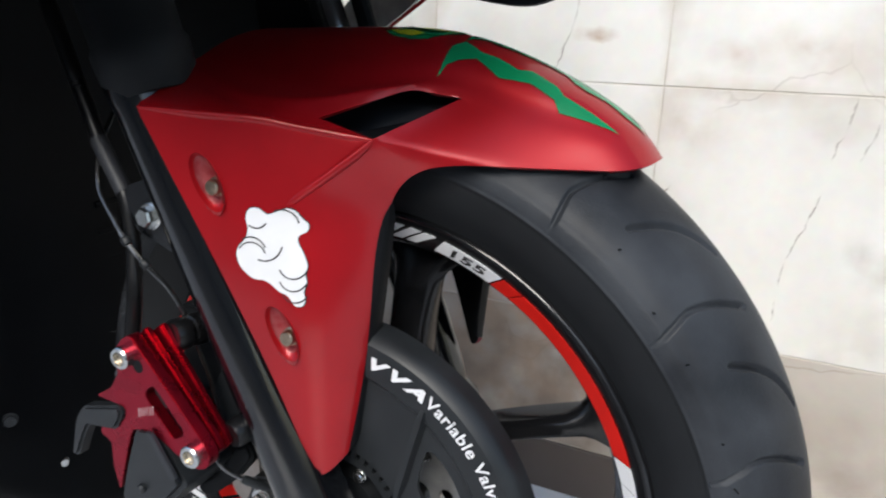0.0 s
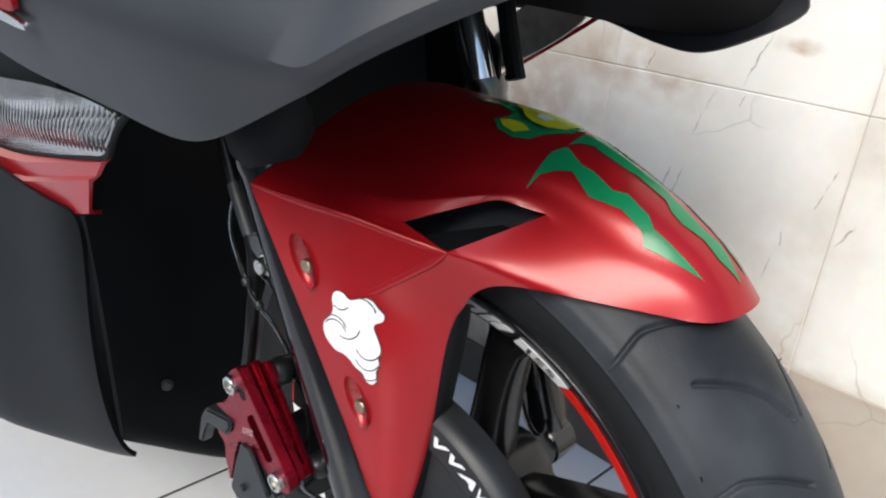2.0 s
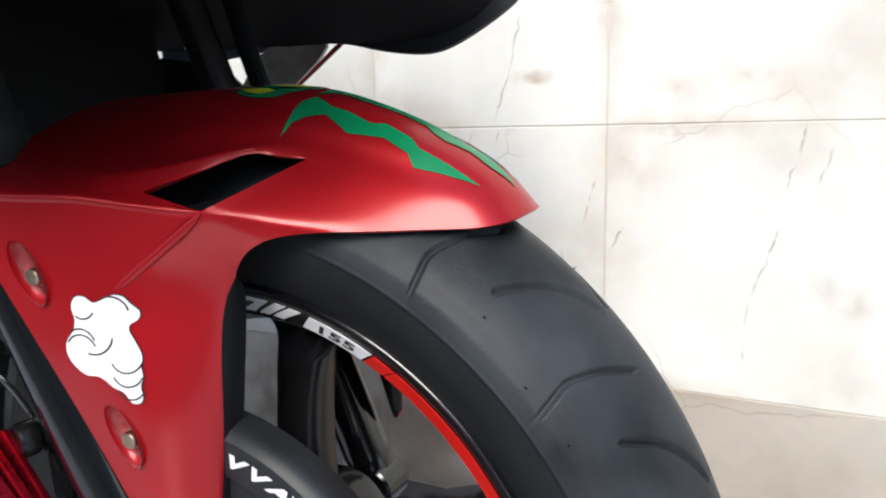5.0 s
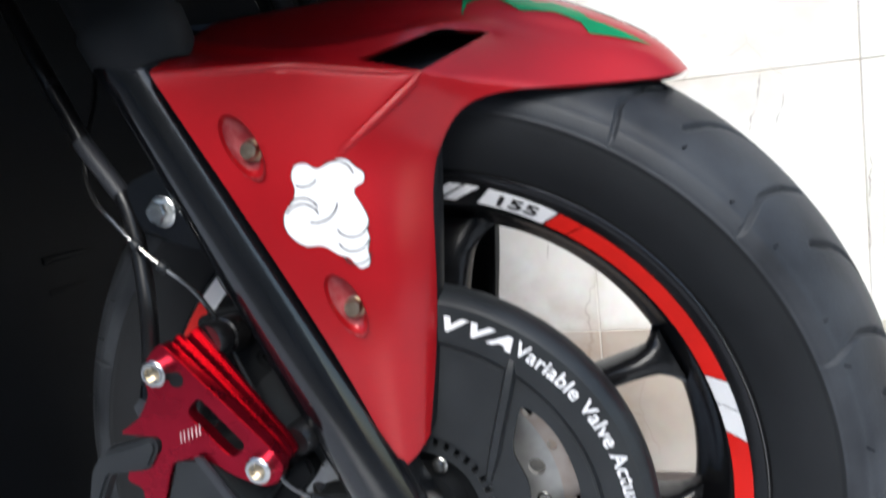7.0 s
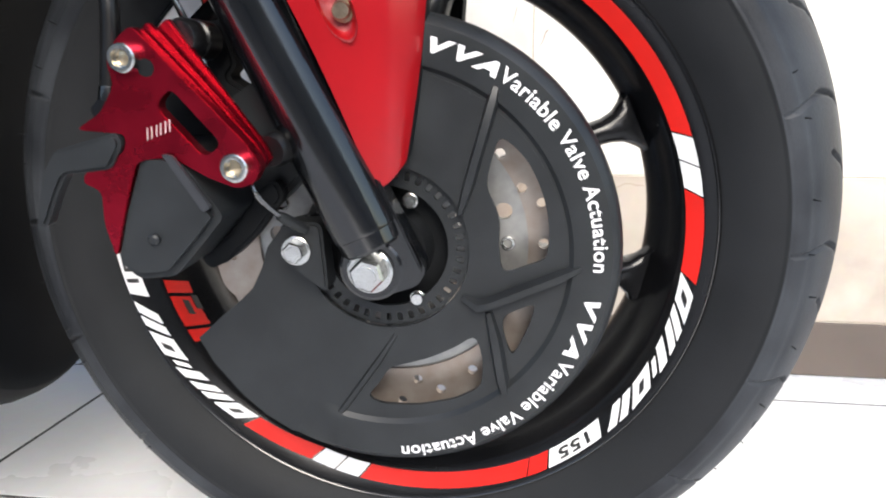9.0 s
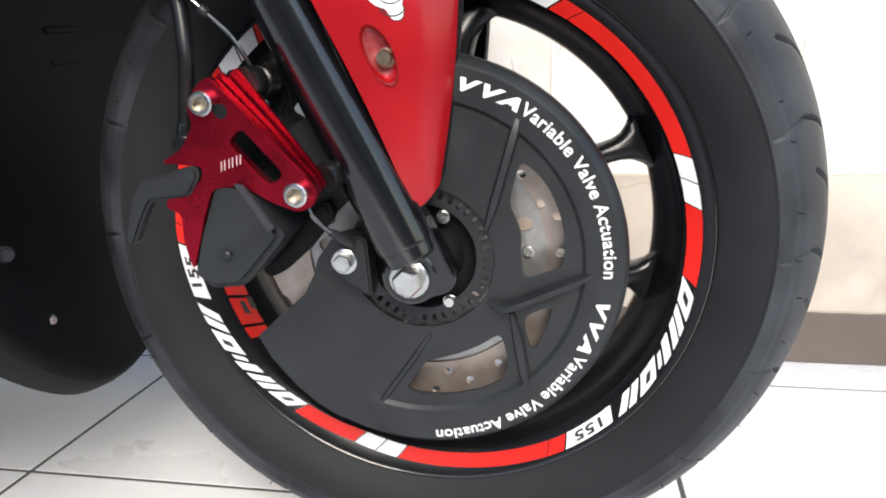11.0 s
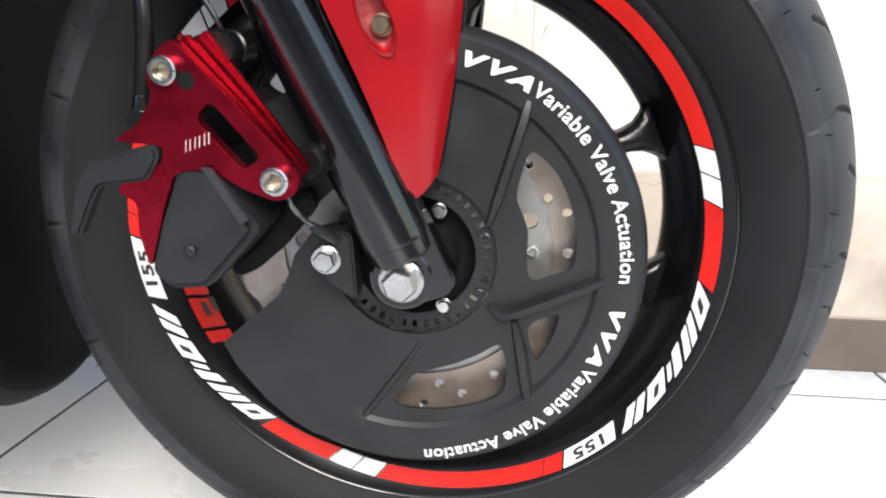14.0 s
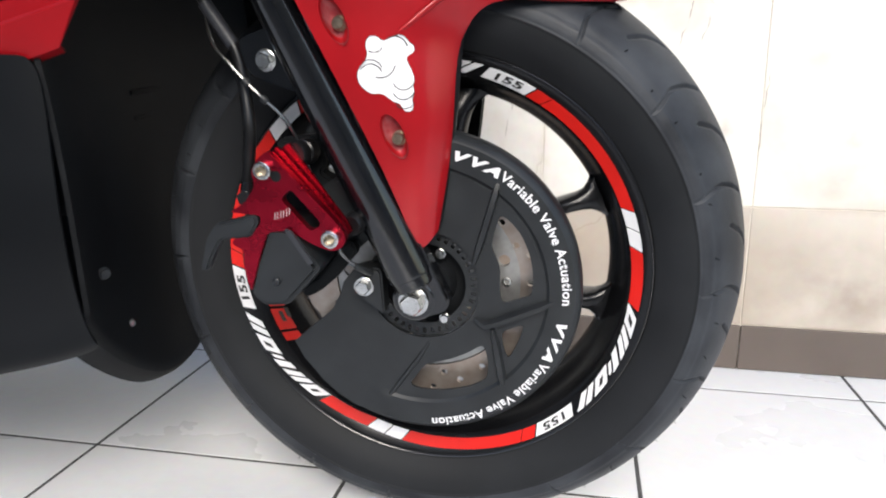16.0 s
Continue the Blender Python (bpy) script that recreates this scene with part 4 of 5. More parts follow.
SHARP = {"a0 b0": 0.75, "b0 c0": 0.8, "c0 d0": 0.85, "d0 n1": 0.85, "n1 n2": 0.1, "d0 q0": 0.55, "q0 g0": 0.35, "c1 d1": 1.0, "d1 e1": 1.0, "d0 e1": 1.0, "c1 d0": 1.0, "b0 c1": 0.9, "b1 c1": 0.2, "a1 b1": 0.4, "al bl": 0.3, "bl cl": 0.5, "cl dl": 0.6, "dl el": 0.3, "f1 f2": 0.2, "f2 f3": 0.2, "f3 f4": 0.1}
CORNERS = ("c1", "d1", "e1", "d0")


def make_fender():
    bm = bmesh.new()
    layer = bm.edges.layers.float.new("crease_edge")
    points = bm.verts.layers.float.new("crease_vert")
    for s in (1, -1):
        vs = {}
        for k, (x, y, z) in CAGE.items():
            vs[k] = bm.verts.new((x, y * s, z))
        for q in QUADS:
            f = [vs[k] for k in q.split()]
            face = bm.faces.new(f if s > 0 else f[::-1])
            face.material_index = 1 if " k" in q else 0
        for e, c in SHARP.items():
            p, q = e.split()
            edge_ = bm.edges.get((vs[p], vs[q]))
            if edge_:
                edge_[layer] = c
        for k in CORNERS:
            vs[k][points] = 1.0
    bmesh.ops.remove_doubles(bm, verts=bm.verts, dist=0.0005)
    ob = part("fender", bm, RED, scooter, "satin red front fender with side vents and stickers", sharp=180)
    ob.data.materials.append(MATTE)
    thicken(ob, 0.0028, 3, -1)
    ob.modifiers["thick"].material_offset = 1
    return ob


fender = make_fender()
POCKETS = ((-0.0510, 0.2160), (-0.0115, 0.1325))


def pocket(cx, cz, y, grow=1.0):
    """An oval cup, long along the fork."""
    bm = bmesh.new()
    bmesh.ops.create_uvsphere(bm, u_segments=32, v_segments=16, radius=1)
    m = Matrix.Translation((cx, y, cz)) @ Matrix.Rotation(radians(-24), 4, "Y") @ Matrix.Diagonal((0.0082 * grow, 0.0085 * grow, 0.0178 * grow, 1))
    bmesh.ops.transform(bm, matrix=m, verts=bm.verts)
    return bm


def cut_pockets(ob):
    cutters = []
    for cx, cz in POCKETS:
        c = part("cutter", pocket(cx, cz, -0.1228 - 0.10 * (cz - 0.17)), RED)
        c.parent = scooter
        b = ob.modifiers.new("cut", "BOOLEAN")
        b.operation, b.solver, b.object = "DIFFERENCE", "EXACT", c
        cutters.append(c)
    bpy.context.view_layer.update()
    me = bpy.data.meshes.new_from_object(ob.evaluated_get(bpy.context.evaluated_depsgraph_get()))
    ob.modifiers.clear()
    ob.data = me
    me.set_sharp_from_angle(angle=radians(38))
    for c in cutters:
        bpy.data.objects.remove(c)


cut_pockets(fender)
for cx, cz in POCKETS:
    y = -0.1228 - 0.10 * (cz - 0.17)
    cup = pocket(cx, cz, y, 1.03)
    bmesh.ops.delete(cup, geom=[v for v in cup.verts if v.co.y < y + 0.0012], context="VERTS")
    part("bolt_recess", cup, SHADED_DUSTY, fender)
    hexbolt((cx + 0.0025, y + 0.0075, cz - 0.002), 0.0045, 0.0062, BRONZE, fender, socket=True, label="socket head fender bolt")

# stickers that follow the fender's surface
bpy.context.view_layer.update()
SKIN = BVHTree.FromPolygons([v.co for v in fender.data.vertices], [tuple(p.vertices) for p in fender.data.polygons])


def ridge(keys, radius, fade=0.0):
    """A rounded bead along a crease of the fender, sunk so that only its crown stands proud."""
    pts = smooth_line([CAGE[k] for k in keys], 8)
    for s in (1, -1):
        line, radii = [], []
        for k, p in enumerate(pts):
            p = Vector((p.x, p.y * s, p.z))
            hit, out = SKIN.find_nearest(p)[0], Vector((0.12, -0.74 * s, 0.64)).normalized()
            way = k / (len(pts) - 1)
            r = radius * (1 - fade * way) * min(1.0, 0.25 + 4 * way, 0.25 + 5 * (1 - way))
            line.append(hit - out * r * 0.66)
            radii.append(r)
        part("ridge", tube(line, radii, 14, 1), RED, fender)


ridge(("a0", "b0", "c0", "d0"), 0.0027)
ridge(("d0", "n1"), 0.0032, 0.25)


def decal(outline, side, mat, name="sticker", label="", lift=0.0006, cell=0.004):
    """side: 'top' takes (x, y) and falls from above, 'flank' takes (x, z) and comes from the side."""
    bm = bmesh.new()
    if side == "top":
        bm.faces.new([bm.verts.new((a, b, 0)) for a, b in outline])
    else:
        bm.faces.new([bm.verts.new((a, 0, b)) for a, b in outline])
    los = [min(p[k] for p in outline) for k in (0, 1)]
    his = [max(p[k] for p in outline) for k in (0, 1)]
    for k, axis in enumerate(((1, 0, 0), (0, 1, 0) if side == "top" else (0, 0, 1))):
        n = int((his[k] - los[k]) / cell)
        for i in range(1, n + 1):
            bmesh.ops.bisect_plane(bm, geom=bm.verts[:] + bm.edges[:] + bm.faces[:], plane_co=Vector(axis) * (los[k] + i * cell), plane_no=axis)
    for v in bm.verts:
        start, way = (Vector((v.co.x, v.co.y, 0.5)), Vector((0, 0, -1))) if side == "top" else (Vector((v.co.x, -0.3, v.co.z)), Vector((0, 1, 0)))
        hit, normal, _, _ = SKIN.ray_cast(start, way)
        if hit is None:
            hit, normal, _, _ = SKIN.find_nearest(Vector((v.co.x, v.co.y if side == "top" else -0.118, 0.26 if side == "top" else v.co.z)))
        if normal.dot(way) > 0:
            normal = -normal
        v.co = hit + normal * lift
    return part(name, bm, mat, fender, label)


decal([(0.0463, -0.0454), (0.0459, -0.0352), (0.0452, -0.0239), (0.0493, -0.0150), (0.0621, -0.0193), (0.0701, -0.0181), (0.0847, -0.0198), (0.0917, -0.0161), (0.1067, -0.0174), (0.1122, -0.0202), (0.1291, -0.0192), (0.1439, -0.0188), (0.1321, -0.0222), (0.1122, -0.0272), (0.1080, -0.0243), (0.0939, -0.0238), (0.0761, -0.0288), (0.0613, -0.0256), (0.0536, -0.0310), (0.0483, -0.0371)], "top", GREEN_INK, label="jagged green claw shaped sticker")
CLAW = [(0.0489, -0.0134), (0.0481, -0.0045), (0.0469, 0.0074), (0.0460, 0.0170), (0.0644, 0.0125), (0.0818, 0.0090), (0.0950, 0.0110), (0.1055, 0.0061), (0.1290, 0.0025), (0.1377, 0.0050), (0.1553, -0.0008), (0.1433, -0.0051), (0.1324, -0.0040), (0.1212, -0.0075), (0.1137, -0.0066), (0.1071, -0.0024), (0.0885, -0.0018), (0.0789, -0.0032), (0.0660, -0.0039), (0.0586, -0.0027), (0.0526, -0.0067)]
decal(CLAW, "top", GREEN_INK, label="jagged green claw shaped sticker")
decal([(0.005 + x * 0.96, y * 0.88 + 0.0240 - max(0, x - 0.10) * 0.25) for x, y in CLAW], "top", GREEN_INK, label="jagged green claw shaped sticker")
patch = decal([(-0.0453, 0.0040), (-0.0300, 0.0075), (-0.0142, 0.0220), (0.0100, 0.0270), (0.0330, 0.0230), (0.0425, 0.0130), (0.0420, -0.0040), (0.0330, -0.0150), (0.0290, -0.0240), (0.0200, -0.0285), (0.0080, -0.0270), (-0.0030, -0.0190), (0.0020, -0.0120), (0.0000, -0.0040), (-0.0180, 0.0030), (-0.0340, 0.0010)], "top", GREEN_INK, "sticker", "green and yellow rounded sticker on the fender top", 0.0005)
decal([(-0.0130, 0.0150), (0.0090, 0.0230), (0.0310, 0.0195), (0.0385, 0.0120), (0.0380, -0.0020), (0.0290, -0.0085), (0.0190, -0.0085), (0.0090, -0.0040), (0.0000, 0.0040)], "top", YELLOW_INK, "patch", lift=0.0010)
decal([(0.0010, -0.0180), (0.0070, -0.0140), (0.0160, -0.0140), (0.0240, -0.0180), (0.0180, -0.0245), (0.0090, -0.0235)], "top", YELLOW_INK, "patch", lift=0.0010)
decal([(0.0120, 0.0060), (0.0180, 0.0080), (0.0250, 0.0040), (0.0230, -0.0020), (0.0150, -0.0010)], "top", WHITE_INK, "patch", lift=0.0014)
decal([(-0.0040, 0.0060), (0.0030, -0.0030), (0.0120, -0.0090), (0.0230, -0.0112), (0.0330, -0.0100), (0.0330, -0.0086), (0.0230, -0.0096), (0.0125, -0.0074), (0.0045, -0.0018), (-0.0020, 0.0072)], "top", BLACK_INK, "patch", lift=0.0014)
BLOB = [(-0.0291, 0.2026), (-0.0265, 0.2050), (-0.0217, 0.2047), (-0.0182, 0.2010), (-0.0138, 0.2028), (-0.0078, 0.2056), (-0.0033, 0.2044), (-0.0003, 0.2000), (0.0032, 0.1972), (0.0028, 0.1926), (-0.0016, 0.1908), (-0.0021, 0.1877), (0.0015, 0.1802), (0.0036, 0.1740), (0.0021, 0.1692), (0.0036, 0.1645), (0.0014, 0.1596), (0.0029, 0.1548), (0.0012, 0.1508), (-0.0035, 0.1509), (-0.0066, 0.1572), (-0.0115, 0.1582), (-0.0164, 0.1626), (-0.0207, 0.1646), (-0.0267, 0.1639), (-0.0317, 0.1672), (-0.0356, 0.1717), (-0.0368, 0.1781), (-0.0347, 0.1832), (-0.0304, 0.1869), (-0.0285, 0.1933), (-0.0302, 0.1979)]
blob = [tuple(p) for p in round_poly(BLOB, 0.003, 2)]
mid = (-0.015, 0.178)
decal([(mid[0] + (x - mid[0]) * 1.03, mid[1] + (z - mid[1]) * 1.02) for x, z in blob], "flank", BLACK_INK, "sticker_edge", lift=0.0004)
decal(blob, "flank", WHITE_INK, "sticker", "plain white lobed sticker on the fender side", 0.0008)
for cx, cz, r, a0, a1 in ((-0.027, 0.177, 0.0085, 20, 150), (-0.027, 0.180, 0.0085, 20, 130), (-0.004, 0.174, 0.0075, 200, 340), (-0.004, 0.167, 0.0075, 200, 340), (-0.003, 0.160, 0.0070, 200, 340), (-0.010, 0.196, 0.0085, 10, 120), (-0.020, 0.186, 0.0105, 250, 350), (-0.024, 0.200, 0.0065, 230, 330)):
    arc = [(cx + (r + d) * math.cos(radians(a0 + (a1 - a0) * k / 8)), cz + (r + d) * math.sin(radians(a0 + (a1 - a0) * k / 8))) for d, ks in ((0.0004, range(9)), (-0.0004, range(8, -1, -1))) for k in ks]
    decal(arc, "flank", BLACK_INK, "line", lift=0.0011)
# black sheet added below each vent opening to paint the shade inside
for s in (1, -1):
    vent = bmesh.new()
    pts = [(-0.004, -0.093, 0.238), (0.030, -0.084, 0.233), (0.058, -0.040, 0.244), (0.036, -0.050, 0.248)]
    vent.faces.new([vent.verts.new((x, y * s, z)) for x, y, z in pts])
    thicken(part("vent_shade_sheet", vent, MATTE, fender), 0.002)

# ---- nose cowl, lamps and body ----
def panel(name, rows, mat, label="", depth=0.003, levels=2, parent=scooter, crest=None):
    """A moulded skin over rows of points; crest names a row that stays a sharp edge."""
    bm = loft(rows)
    if crest is not None:
        layer = bm.edges.layers.float.new("crease_edge")
        bm.verts.ensure_lookup_table()
        k = len(rows[0])
        for j in range(k - 1):
            bm.edges.get((bm.verts[crest * k + j], bm.verts[crest * k + j + 1]))[layer] = 0.75
    return thicken(part(name, bm, mat, parent, label, sharp=60), depth, levels)


COWL_LIP = [(-0.36, -0.200, 0.318), (-0.24, -0.203, 0.306), (-0.13, -0.205, 0.311), (-0.060, -0.211, 0.3150), (0.008, -0.217, 0.3180), (0.036, -0.213, 0.3310), (0.068, -0.2108, 0.3485), (0.080, -0.210, 0.3550), (0.087, -0.2065, 0.3605), (0.102, -0.196, 0.3715), (0.127, -0.163, 0.3890), (0.142, -0.120, 0.402)]
COWL_CREST = [(-0.36, -0.224, 0.362), (-0.24, -0.227, 0.366), (-0.13, -0.229, 0.370), (-0.060, -0.229, 0.3705), (0.008, -0.2275, 0.3695), (0.040, -0.2255, 0.3670), (0.072, -0.2190, 0.3615), (0.082, -0.2160, 0.3600), (0.089, -0.2120, 0.3650), (0.104, -0.200, 0.3775), (0.129, -0.165, 0.3950), (0.144, -0.120, 0.407)]
COWL_WAIST = [(-0.36, -0.212, 0.420), (-0.24, -0.208, 0.425), (-0.13, -0.202, 0.430), (-0.060, -0.196, 0.433), (0.000, -0.187, 0.435), (0.036, -0.176, 0.437), (0.062, -0.166, 0.440), (0.075, -0.160, 0.442), (0.083, -0.156, 0.4435), (0.095, -0.150, 0.446), (0.115, -0.130, 0.449), (0.130, -0.100, 0.452)]
COWL_TOP = [(-0.36, -0.180, 0.500), (-0.24, -0.175, 0.505), (-0.13, -0.165, 0.510), (-0.060, -0.155, 0.512), (-0.005, -0.142, 0.512), (0.030, -0.130, 0.510), (0.046, -0.121, 0.508), (0.055, -0.116, 0.507), (0.061, -0.112, 0.506), (0.070, -0.104, 0.504), (0.088, -0.085, 0.500), (0.100, -0.060, 0.496)]
panel("cowl_side", [COWL_LIP, COWL_CREST, COWL_WAIST, COWL_TOP], GREY, "matte dark grey nose cowl panel", crest=1)
panel("cowl_side", [
    [(-0.30, 0.200, 0.318), (-0.20, 0.203, 0.325), (-0.095, 0.202, 0.336), (-0.050, 0.201, 0.322), (-0.010, 0.199, 0.316), (0.016, 0.198, 0.3155), (0.050, 0.202, 0.332), (0.084, 0.206, 0.353)],
    [(-0.30, 0.212, 0.340), (-0.20, 0.215, 0.345), (-0.095, 0.216, 0.352), (-0.050, 0.216, 0.350), (-0.010, 0.215, 0.349), (0.016, 0.214, 0.350), (0.050, 0.213, 0.356), (0.082, 0.209, 0.364)],
    [(-0.30, 0.205, 0.420), (-0.20, 0.205, 0.420), (-0.095, 0.205, 0.420), (-0.050, 0.205, 0.418), (-0.010, 0.203, 0.414), (0.016, 0.200, 0.410), (0.040, 0.196, 0.400), (0.062, 0.190, 0.392)],
    [(-0.30, 0.165, 0.500), (-0.20, 0.160, 0.505), (-0.095, 0.155, 0.505), (-0.050, 0.150, 0.500), (-0.010, 0.145, 0.490), (0.016, 0.140, 0.480), (0.035, 0.134, 0.466), (0.050, 0.126, 0.452)]], GREY, "matte dark grey nose cowl panel")
panel("nose_underside", [
    [(-0.36, -0.198, 0.330), (-0.36, -0.10, 0.400), (-0.36, 0, 0.420), (-0.36, 0.10, 0.400), (-0.36, 0.198, 0.330)],
    [(-0.13, -0.203, 0.318), (-0.13, -0.10, 0.385), (-0.13, 0, 0.400), (-0.13, 0.10, 0.390), (-0.12, 0.200, 0.336)],
    [(0.006, -0.212, 0.3225), (-0.02, -0.10, 0.378), (-0.02, 0, 0.398), (-0.02, 0.10, 0.385), (0.016, 0.197, 0.322)],
    [(0.080, -0.205, 0.3605), (0.060, -0.09, 0.396), (0.05, 0, 0.410), (0.06, 0.09, 0.400), (0.082, 0.203, 0.358)],
    [(0.140, -0.118, 0.406), (0.110, -0.06, 0.415), (0.10, 0, 0.425), (0.09, 0.06, 0.425), (0.070, 0.130, 0.420)]], MATTE, "black plastic underside of the nose")
panel("nose_top", [
    [(-0.36, -0.185, 0.495), (-0.36, 0, 0.560), (-0.36, 0.168, 0.495)],
    [(-0.13, -0.165, 0.508), (-0.13, 0, 0.565), (-0.095, 0.155, 0.503)],
    [(0.030, -0.130, 0.508), (0.03, 0, 0.540), (0.016, 0.140, 0.478)],
    [(0.130, -0.110, 0.430), (0.125, 0, 0.455), (0.070, 0.128, 0.430)]], GREY, "matte dark grey nose top")

hexbolt((0.086, -0.2070, 0.3660), 0.0014, 0.0010, DISC, axis=(0.4, -0.85, 0.3), socket=True)
panel("cowl_accent", [[(-0.240, -0.2275, 0.352), (-0.175, -0.2275, 0.353), (-0.137, -0.2275, 0.350)], [(-0.240, -0.2300, 0.366), (-0.175, -0.2305, 0.368), (-0.140, -0.2305, 0.366)]], RED, "satin red cowl insert", 0.003)
panel("accent_edge", [[(-0.240, -0.2255, 0.345), (-0.175, -0.2255, 0.345), (-0.132, -0.2255, 0.343)], [(-0.240, -0.2275, 0.351), (-0.175, -0.2278, 0.352), (-0.136, -0.2275, 0.349)]], CHROME, "grey edge strip", 0.003)

# headlamps
lamp = panel("headlamp", [
    [(-0.430, -0.186, 0.268), (-0.380, -0.187, 0.273), (-0.301, -0.188, 0.284), (-0.207, -0.188, 0.296), (-0.128, -0.186, 0.297)],
    [(-0.430, -0.190, 0.238), (-0.378, -0.191, 0.244), (-0.295, -0.191, 0.259), (-0.215, -0.190, 0.274), (-0.152, -0.184, 0.281)],
    [(-0.430, -0.178, 0.205), (-0.375, -0.179, 0.213), (-0.281, -0.179, 0.233), (-0.210, -0.179, 0.250), (-0.186, -0.178, 0.256)]], LENS, "clear ribbed headlamp lens", 0.003)


def lens_y(x):
    return -0.1885 + max(0, x + 0.2) * 0.02


for k in range(34):
    x = -0.370 + k * 0.0070
    top, low = 0.297 + (x + 0.128) * 0.10, 0.256 + (x - 0.042 + 0.186) * 0.225
    part("flute", tube([(x, lens_y(x), top), (x - 0.021, lens_y(x - 0.021) - 0.0020, top * 0.5 + low * 0.5), (x - 0.040, lens_y(x - 0.040) + 0.0075, low + 0.004)], 0.0009, 6, 3), LENS, lamp)
part("seal", tube([(-0.430, -0.178, 0.204), (-0.375, -0.179, 0.212), (-0.281, -0.179, 0.232), (-0.210, -0.179, 0.249), (-0.185, -0.178, 0.256), (-0.151, -0.184, 0.281), (-0.127, -0.186, 0.297)], 0.0022, 8), MATTE, lamp)
panel("headlamp", [
    [(-0.223, 0.200, 0.264), (-0.190, 0.200, 0.305), (-0.163, 0.200, 0.337)],
    [(-0.205, 0.204, 0.264), (-0.160, 0.206, 0.300), (-0.120, 0.206, 0.335)],
    [(-0.192, 0.200, 0.265), (-0.135, 0.204, 0.297), (-0.084, 0.203, 0.334)]], FROSTED, "clear ribbed headlamp lens", 0.003)
panel("lamp_trim", [
    [(-0.192, 0.205, 0.262), (-0.120, 0.208, 0.310), (-0.084, 0.210, 0.336), (-0.042, 0.206, 0.362)],
    [(-0.193, 0.207, 0.2585), (-0.119, 0.209, 0.3065), (-0.082, 0.211, 0.3325), (-0.039, 0.207, 0.3585)]], RED, "satin red trim below the lamp", 0.003)
thicken(part("lamp_trim", loft([
    [(-0.500, -0.176, 0.190), (-0.425, -0.178, 0.201), (-0.335, -0.178, 0.217), (-0.190, -0.174, 0.254)],
    [(-0.500, -0.181, 0.184), (-0.428, -0.183, 0.195), (-0.337, -0.183, 0.212), (-0.194, -0.178, 0.249)],
    [(-0.500, -0.181, 0.168), (-0.439, -0.182, 0.177), (-0.344, -0.182, 0.198), (-0.209, -0.177, 0.236)],
    [(-0.500, -0.185, 0.163), (-0.440, -0.186, 0.173), (-0.347, -0.186, 0.194), (-0.213, -0.181, 0.232)],
    [(-0.500, -0.180, 0.148), (-0.434, -0.181, 0.160), (-0.364, -0.181, 0.162), (-0.235, -0.177, 0.201)],
    [(-0.500, -0.170, 0.145), (-0.434, -0.171, 0.156), (-0.364, -0.171, 0.158), (-0.238, -0.168, 0.198)]]), RED, scooter, "satin red trim below the lamp", sharp=12), 0.003)

# black leg shield behind the wheel, and the lower side fairing
def shield(y, z):
    back = -0.296 + 0.048 * (abs(y) / 0.18) ** 2.2
    return back - 0.12 * max(0, z - 0.15) + 0.25 * max(0, -0.06 - z)


rows = []
for i, t in enumerate((0.0, 0.02, 0.06, 0.14, 0.28, 0.42, 0.56, 0.70, 0.85, 1.0)):
    row = []
    for y in (-0.176, -0.160, -0.13, -0.08, -0.03, 0.03, 0.08, 0.13, 0.160, 0.176):
        bottom = -0.156 + 0.135 * (abs(y) / 0.176) ** 1.5
        z = bottom + (0.43 - bottom) * t
        row.append((shield(y, z) - (0.03 if i == 0 else 0), y, z))
    rows.append(row)
panel("leg_shield", rows, MATTE, "black plastic leg shield behind the front wheel", 0.004)
for k in range(5):
    z = 0.05 + 0.024 * k
    x = shield(0.02, z)
    part("vent_slat", plate(round_poly([(x - 0.004, z), (x + 0.0025, z + 0.002), (x + 0.0025, z + 0.006), (x - 0.004, z + 0.008)], 0.0015, 2), -0.010, 0.060), MATTE, scooter)
hexbolt((-0.284, -0.078, -0.055), 0.0035, 0.004, CHROME, axis=(1, -0.4, 0), socket=True)
hexbolt((-0.268, -0.125, 0.012), 0.0045, 0.004, BLACK, axis=(1, -0.6, 0), socket=True)
for s in (-1, 1):
    rows = []
    for t, out in ((0, -0.006), (0.04, 0.006), (0.2, 0.014), (0.45, 0.016), (0.7, 0.012), (1, 0.004)):
        row = []
        for x, y, low, flare in ((-0.252, 0.172, -0.036, -0.004), (-0.270, 0.180, -0.044, -0.006), (-0.32, 0.184, -0.054, 0.006), (-0.38, 0.186, -0.059, 0.030), (-0.45, 0.188, -0.064, 0.056), (-0.75, 0.190, -0.068, 0.070), (-1.10, 0.186, -0.066, 0.050)):
            row.append((x, s * (y + out + flare * (1 - t)), low + (0.196 - low) * t))
        rows.append(row)
    panel("side_fairing", rows, FAIRING, "satin black lower side fairing", 0.004)
panel("belly_pan", [[(x, y, z) for y, z in ((-w, -0.052), (-0.13, -0.068), (0, -0.080), (0.13, -0.068), (w, -0.052))] for x, w in ((-0.32, 0.182), (-0.45, 0.236), (-0.75, 0.250), (-1.10, 0.228))], MATTE, "black plastic belly pan", 0.004, 1)
for s in (-1, 1):
    panel("upper_fairing", [[(x, s * y, z) for x in ((-0.25 if s < 0 else -0.165), -0.36, -0.60)] for y, z in ((0.176, 0.196), (0.178, 0.26), (0.178, 0.33))], MATTE, "black inner fairing", 0.004, 1)

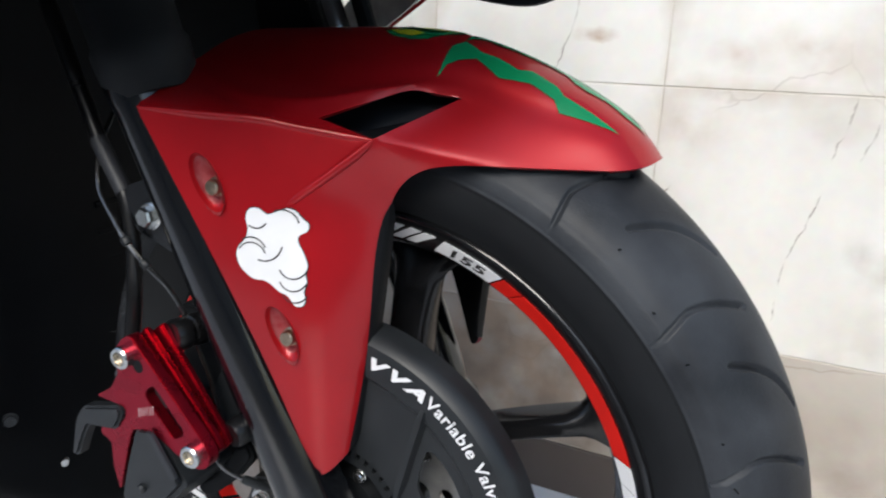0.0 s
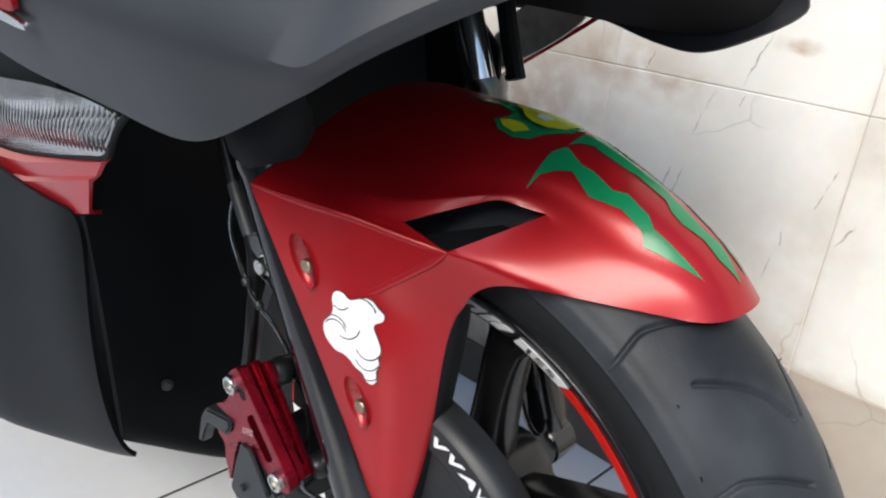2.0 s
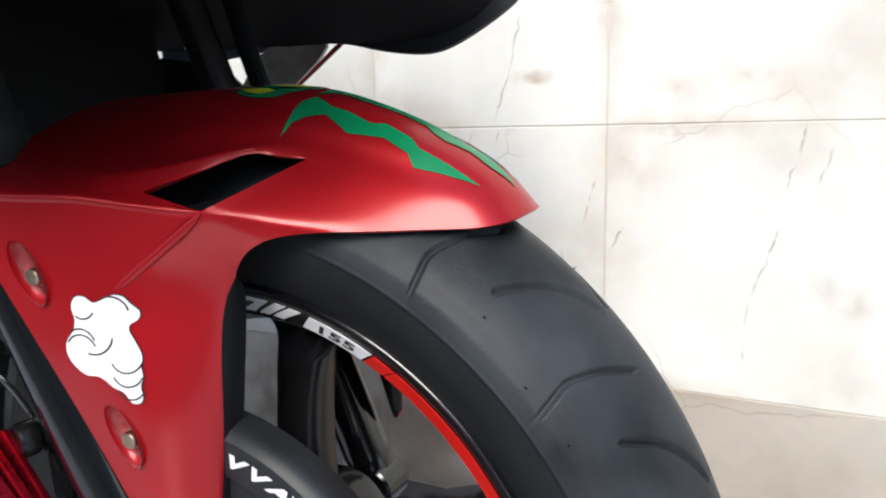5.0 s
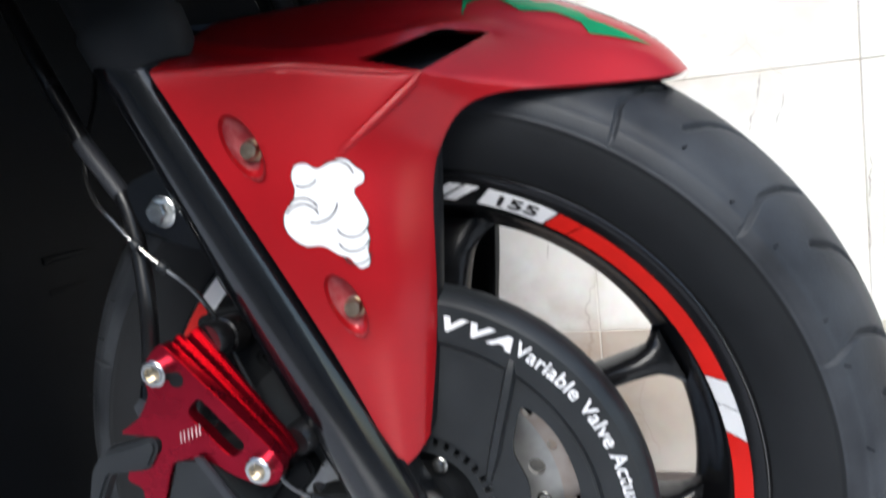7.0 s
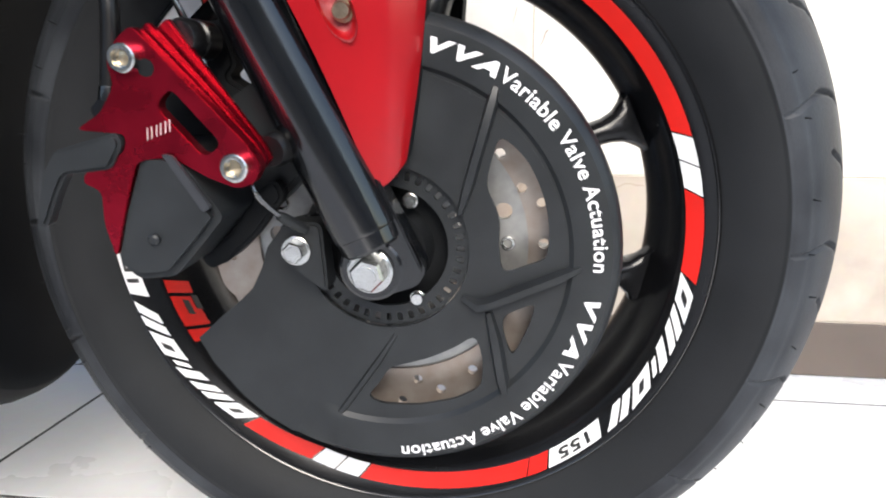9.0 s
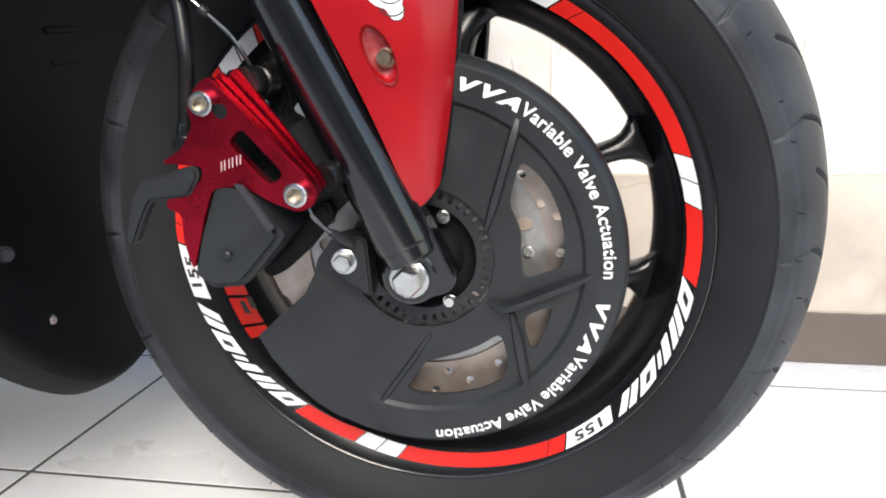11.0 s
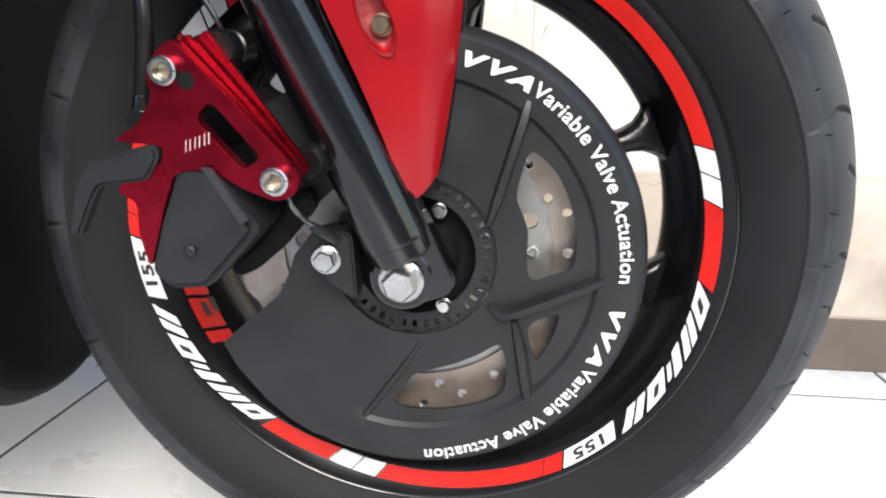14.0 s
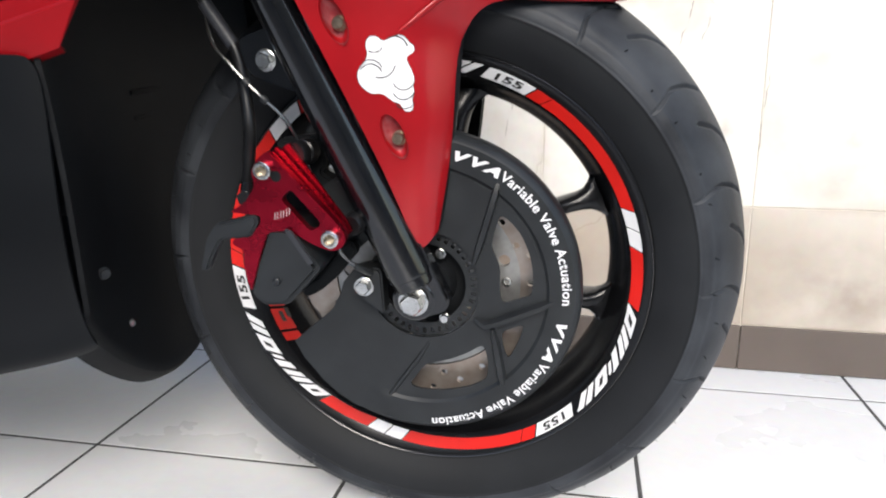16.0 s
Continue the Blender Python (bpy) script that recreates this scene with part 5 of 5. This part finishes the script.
# rear wheel and saddle keep the scooter whole
part("rear_tyre", revolve([(0.17, -0.045), (0.21, -0.070), (0.245, -0.060), (0.265, -0.025), (0.268, 0), (0.265, 0.025), (0.245, 0.060), (0.21, 0.070), (0.17, 0.045)], 96), RUBBER, scooter, "black rubber rear tyre").location = (-1.35, 0, 0)
part("rear_rim", revolve([(0.03, -0.05), (0.06, -0.03), (0.15, -0.03), (0.175, -0.046), (0.175, 0.046), (0.15, 0.03), (0.06, 0.03), (0.03, 0.05)], 72), GLOSS, scooter).location = (-1.35, 0, 0)
panel("tail_body", [[(-0.36, -0.19, 0.32), (-0.36, -0.19, 0.42), (-0.36, 0, 0.56), (-0.36, 0.19, 0.42), (-0.36, 0.19, 0.32)], [(-0.60, -0.16, 0.10), (-0.60, -0.15, 0.20), (-0.62, 0, 0.22), (-0.60, 0.15, 0.20), (-0.60, 0.16, 0.10)], [(-0.95, -0.17, 0.25), (-0.95, -0.15, 0.46), (-0.95, 0, 0.50), (-0.95, 0.15, 0.46), (-0.95, 0.17, 0.25)], [(-1.65, -0.08, 0.44), (-1.65, -0.06, 0.56), (-1.65, 0, 0.58), (-1.65, 0.06, 0.56), (-1.65, 0.08, 0.44)]], GREY, "matte dark grey tail body", 0.004)

# ---- tiles, each a piece of its own ----
def tile_mesh(name, w, d, mat):
    bm = slab((-w / 2, -d / 2, -0.006), (w / 2, d / 2, 0), 0.0008)
    me = bpy.data.meshes.new(name)
    bm.to_mesh(me)
    bm.free()
    me.materials.append(mat)
    return me


me = tile_mesh("floor_tile", TILE - 0.0042, TILE - 0.0042, FLOOR_TILE)
for i in range(-6, 7):
    for j in range(-3, 2):
        y0 = FLOOR_Y + j * TILE
        y1 = min(y0 + TILE, WALL_Y)
        if y1 - y0 < 0.02:
            continue
        ob = new("floor_tile", me if y1 - y0 > TILE - 0.001 else tile_mesh("floor_tile", TILE - 0.0042, y1 - y0 - 0.0042, FLOOR_TILE))
        ob.parent = floor
        ob.location = (FLOOR_X + (i + 0.5) * TILE, (y0 + y1) / 2, 0.0)
WX, WZ, WPX, WPZ = 0.068, 0.2506, 0.3045, 0.2947
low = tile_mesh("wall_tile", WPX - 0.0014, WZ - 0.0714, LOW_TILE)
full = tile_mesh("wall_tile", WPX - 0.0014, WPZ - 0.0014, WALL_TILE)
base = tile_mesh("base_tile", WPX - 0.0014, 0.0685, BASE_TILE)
stand = Matrix.Rotation(radians(90), 4, "X")
for i in range(-9, 7):
    x = WX + (i + 0.5) * WPX
    pieces = [(base, 0.0350, -0.004, "base_tile"), (low, (WZ + 0.070) / 2, 0, "wall_tile")] + [(full, WZ + (k + 0.5) * WPZ, 0, "wall_tile") for k in range(9)]
    for mesh, z, dy, nm in pieces:
        ob = new(nm, mesh)
        ob.parent = wall
        ob.matrix_local = Matrix.Translation((x, WALL_Y + dy, z)) @ stand
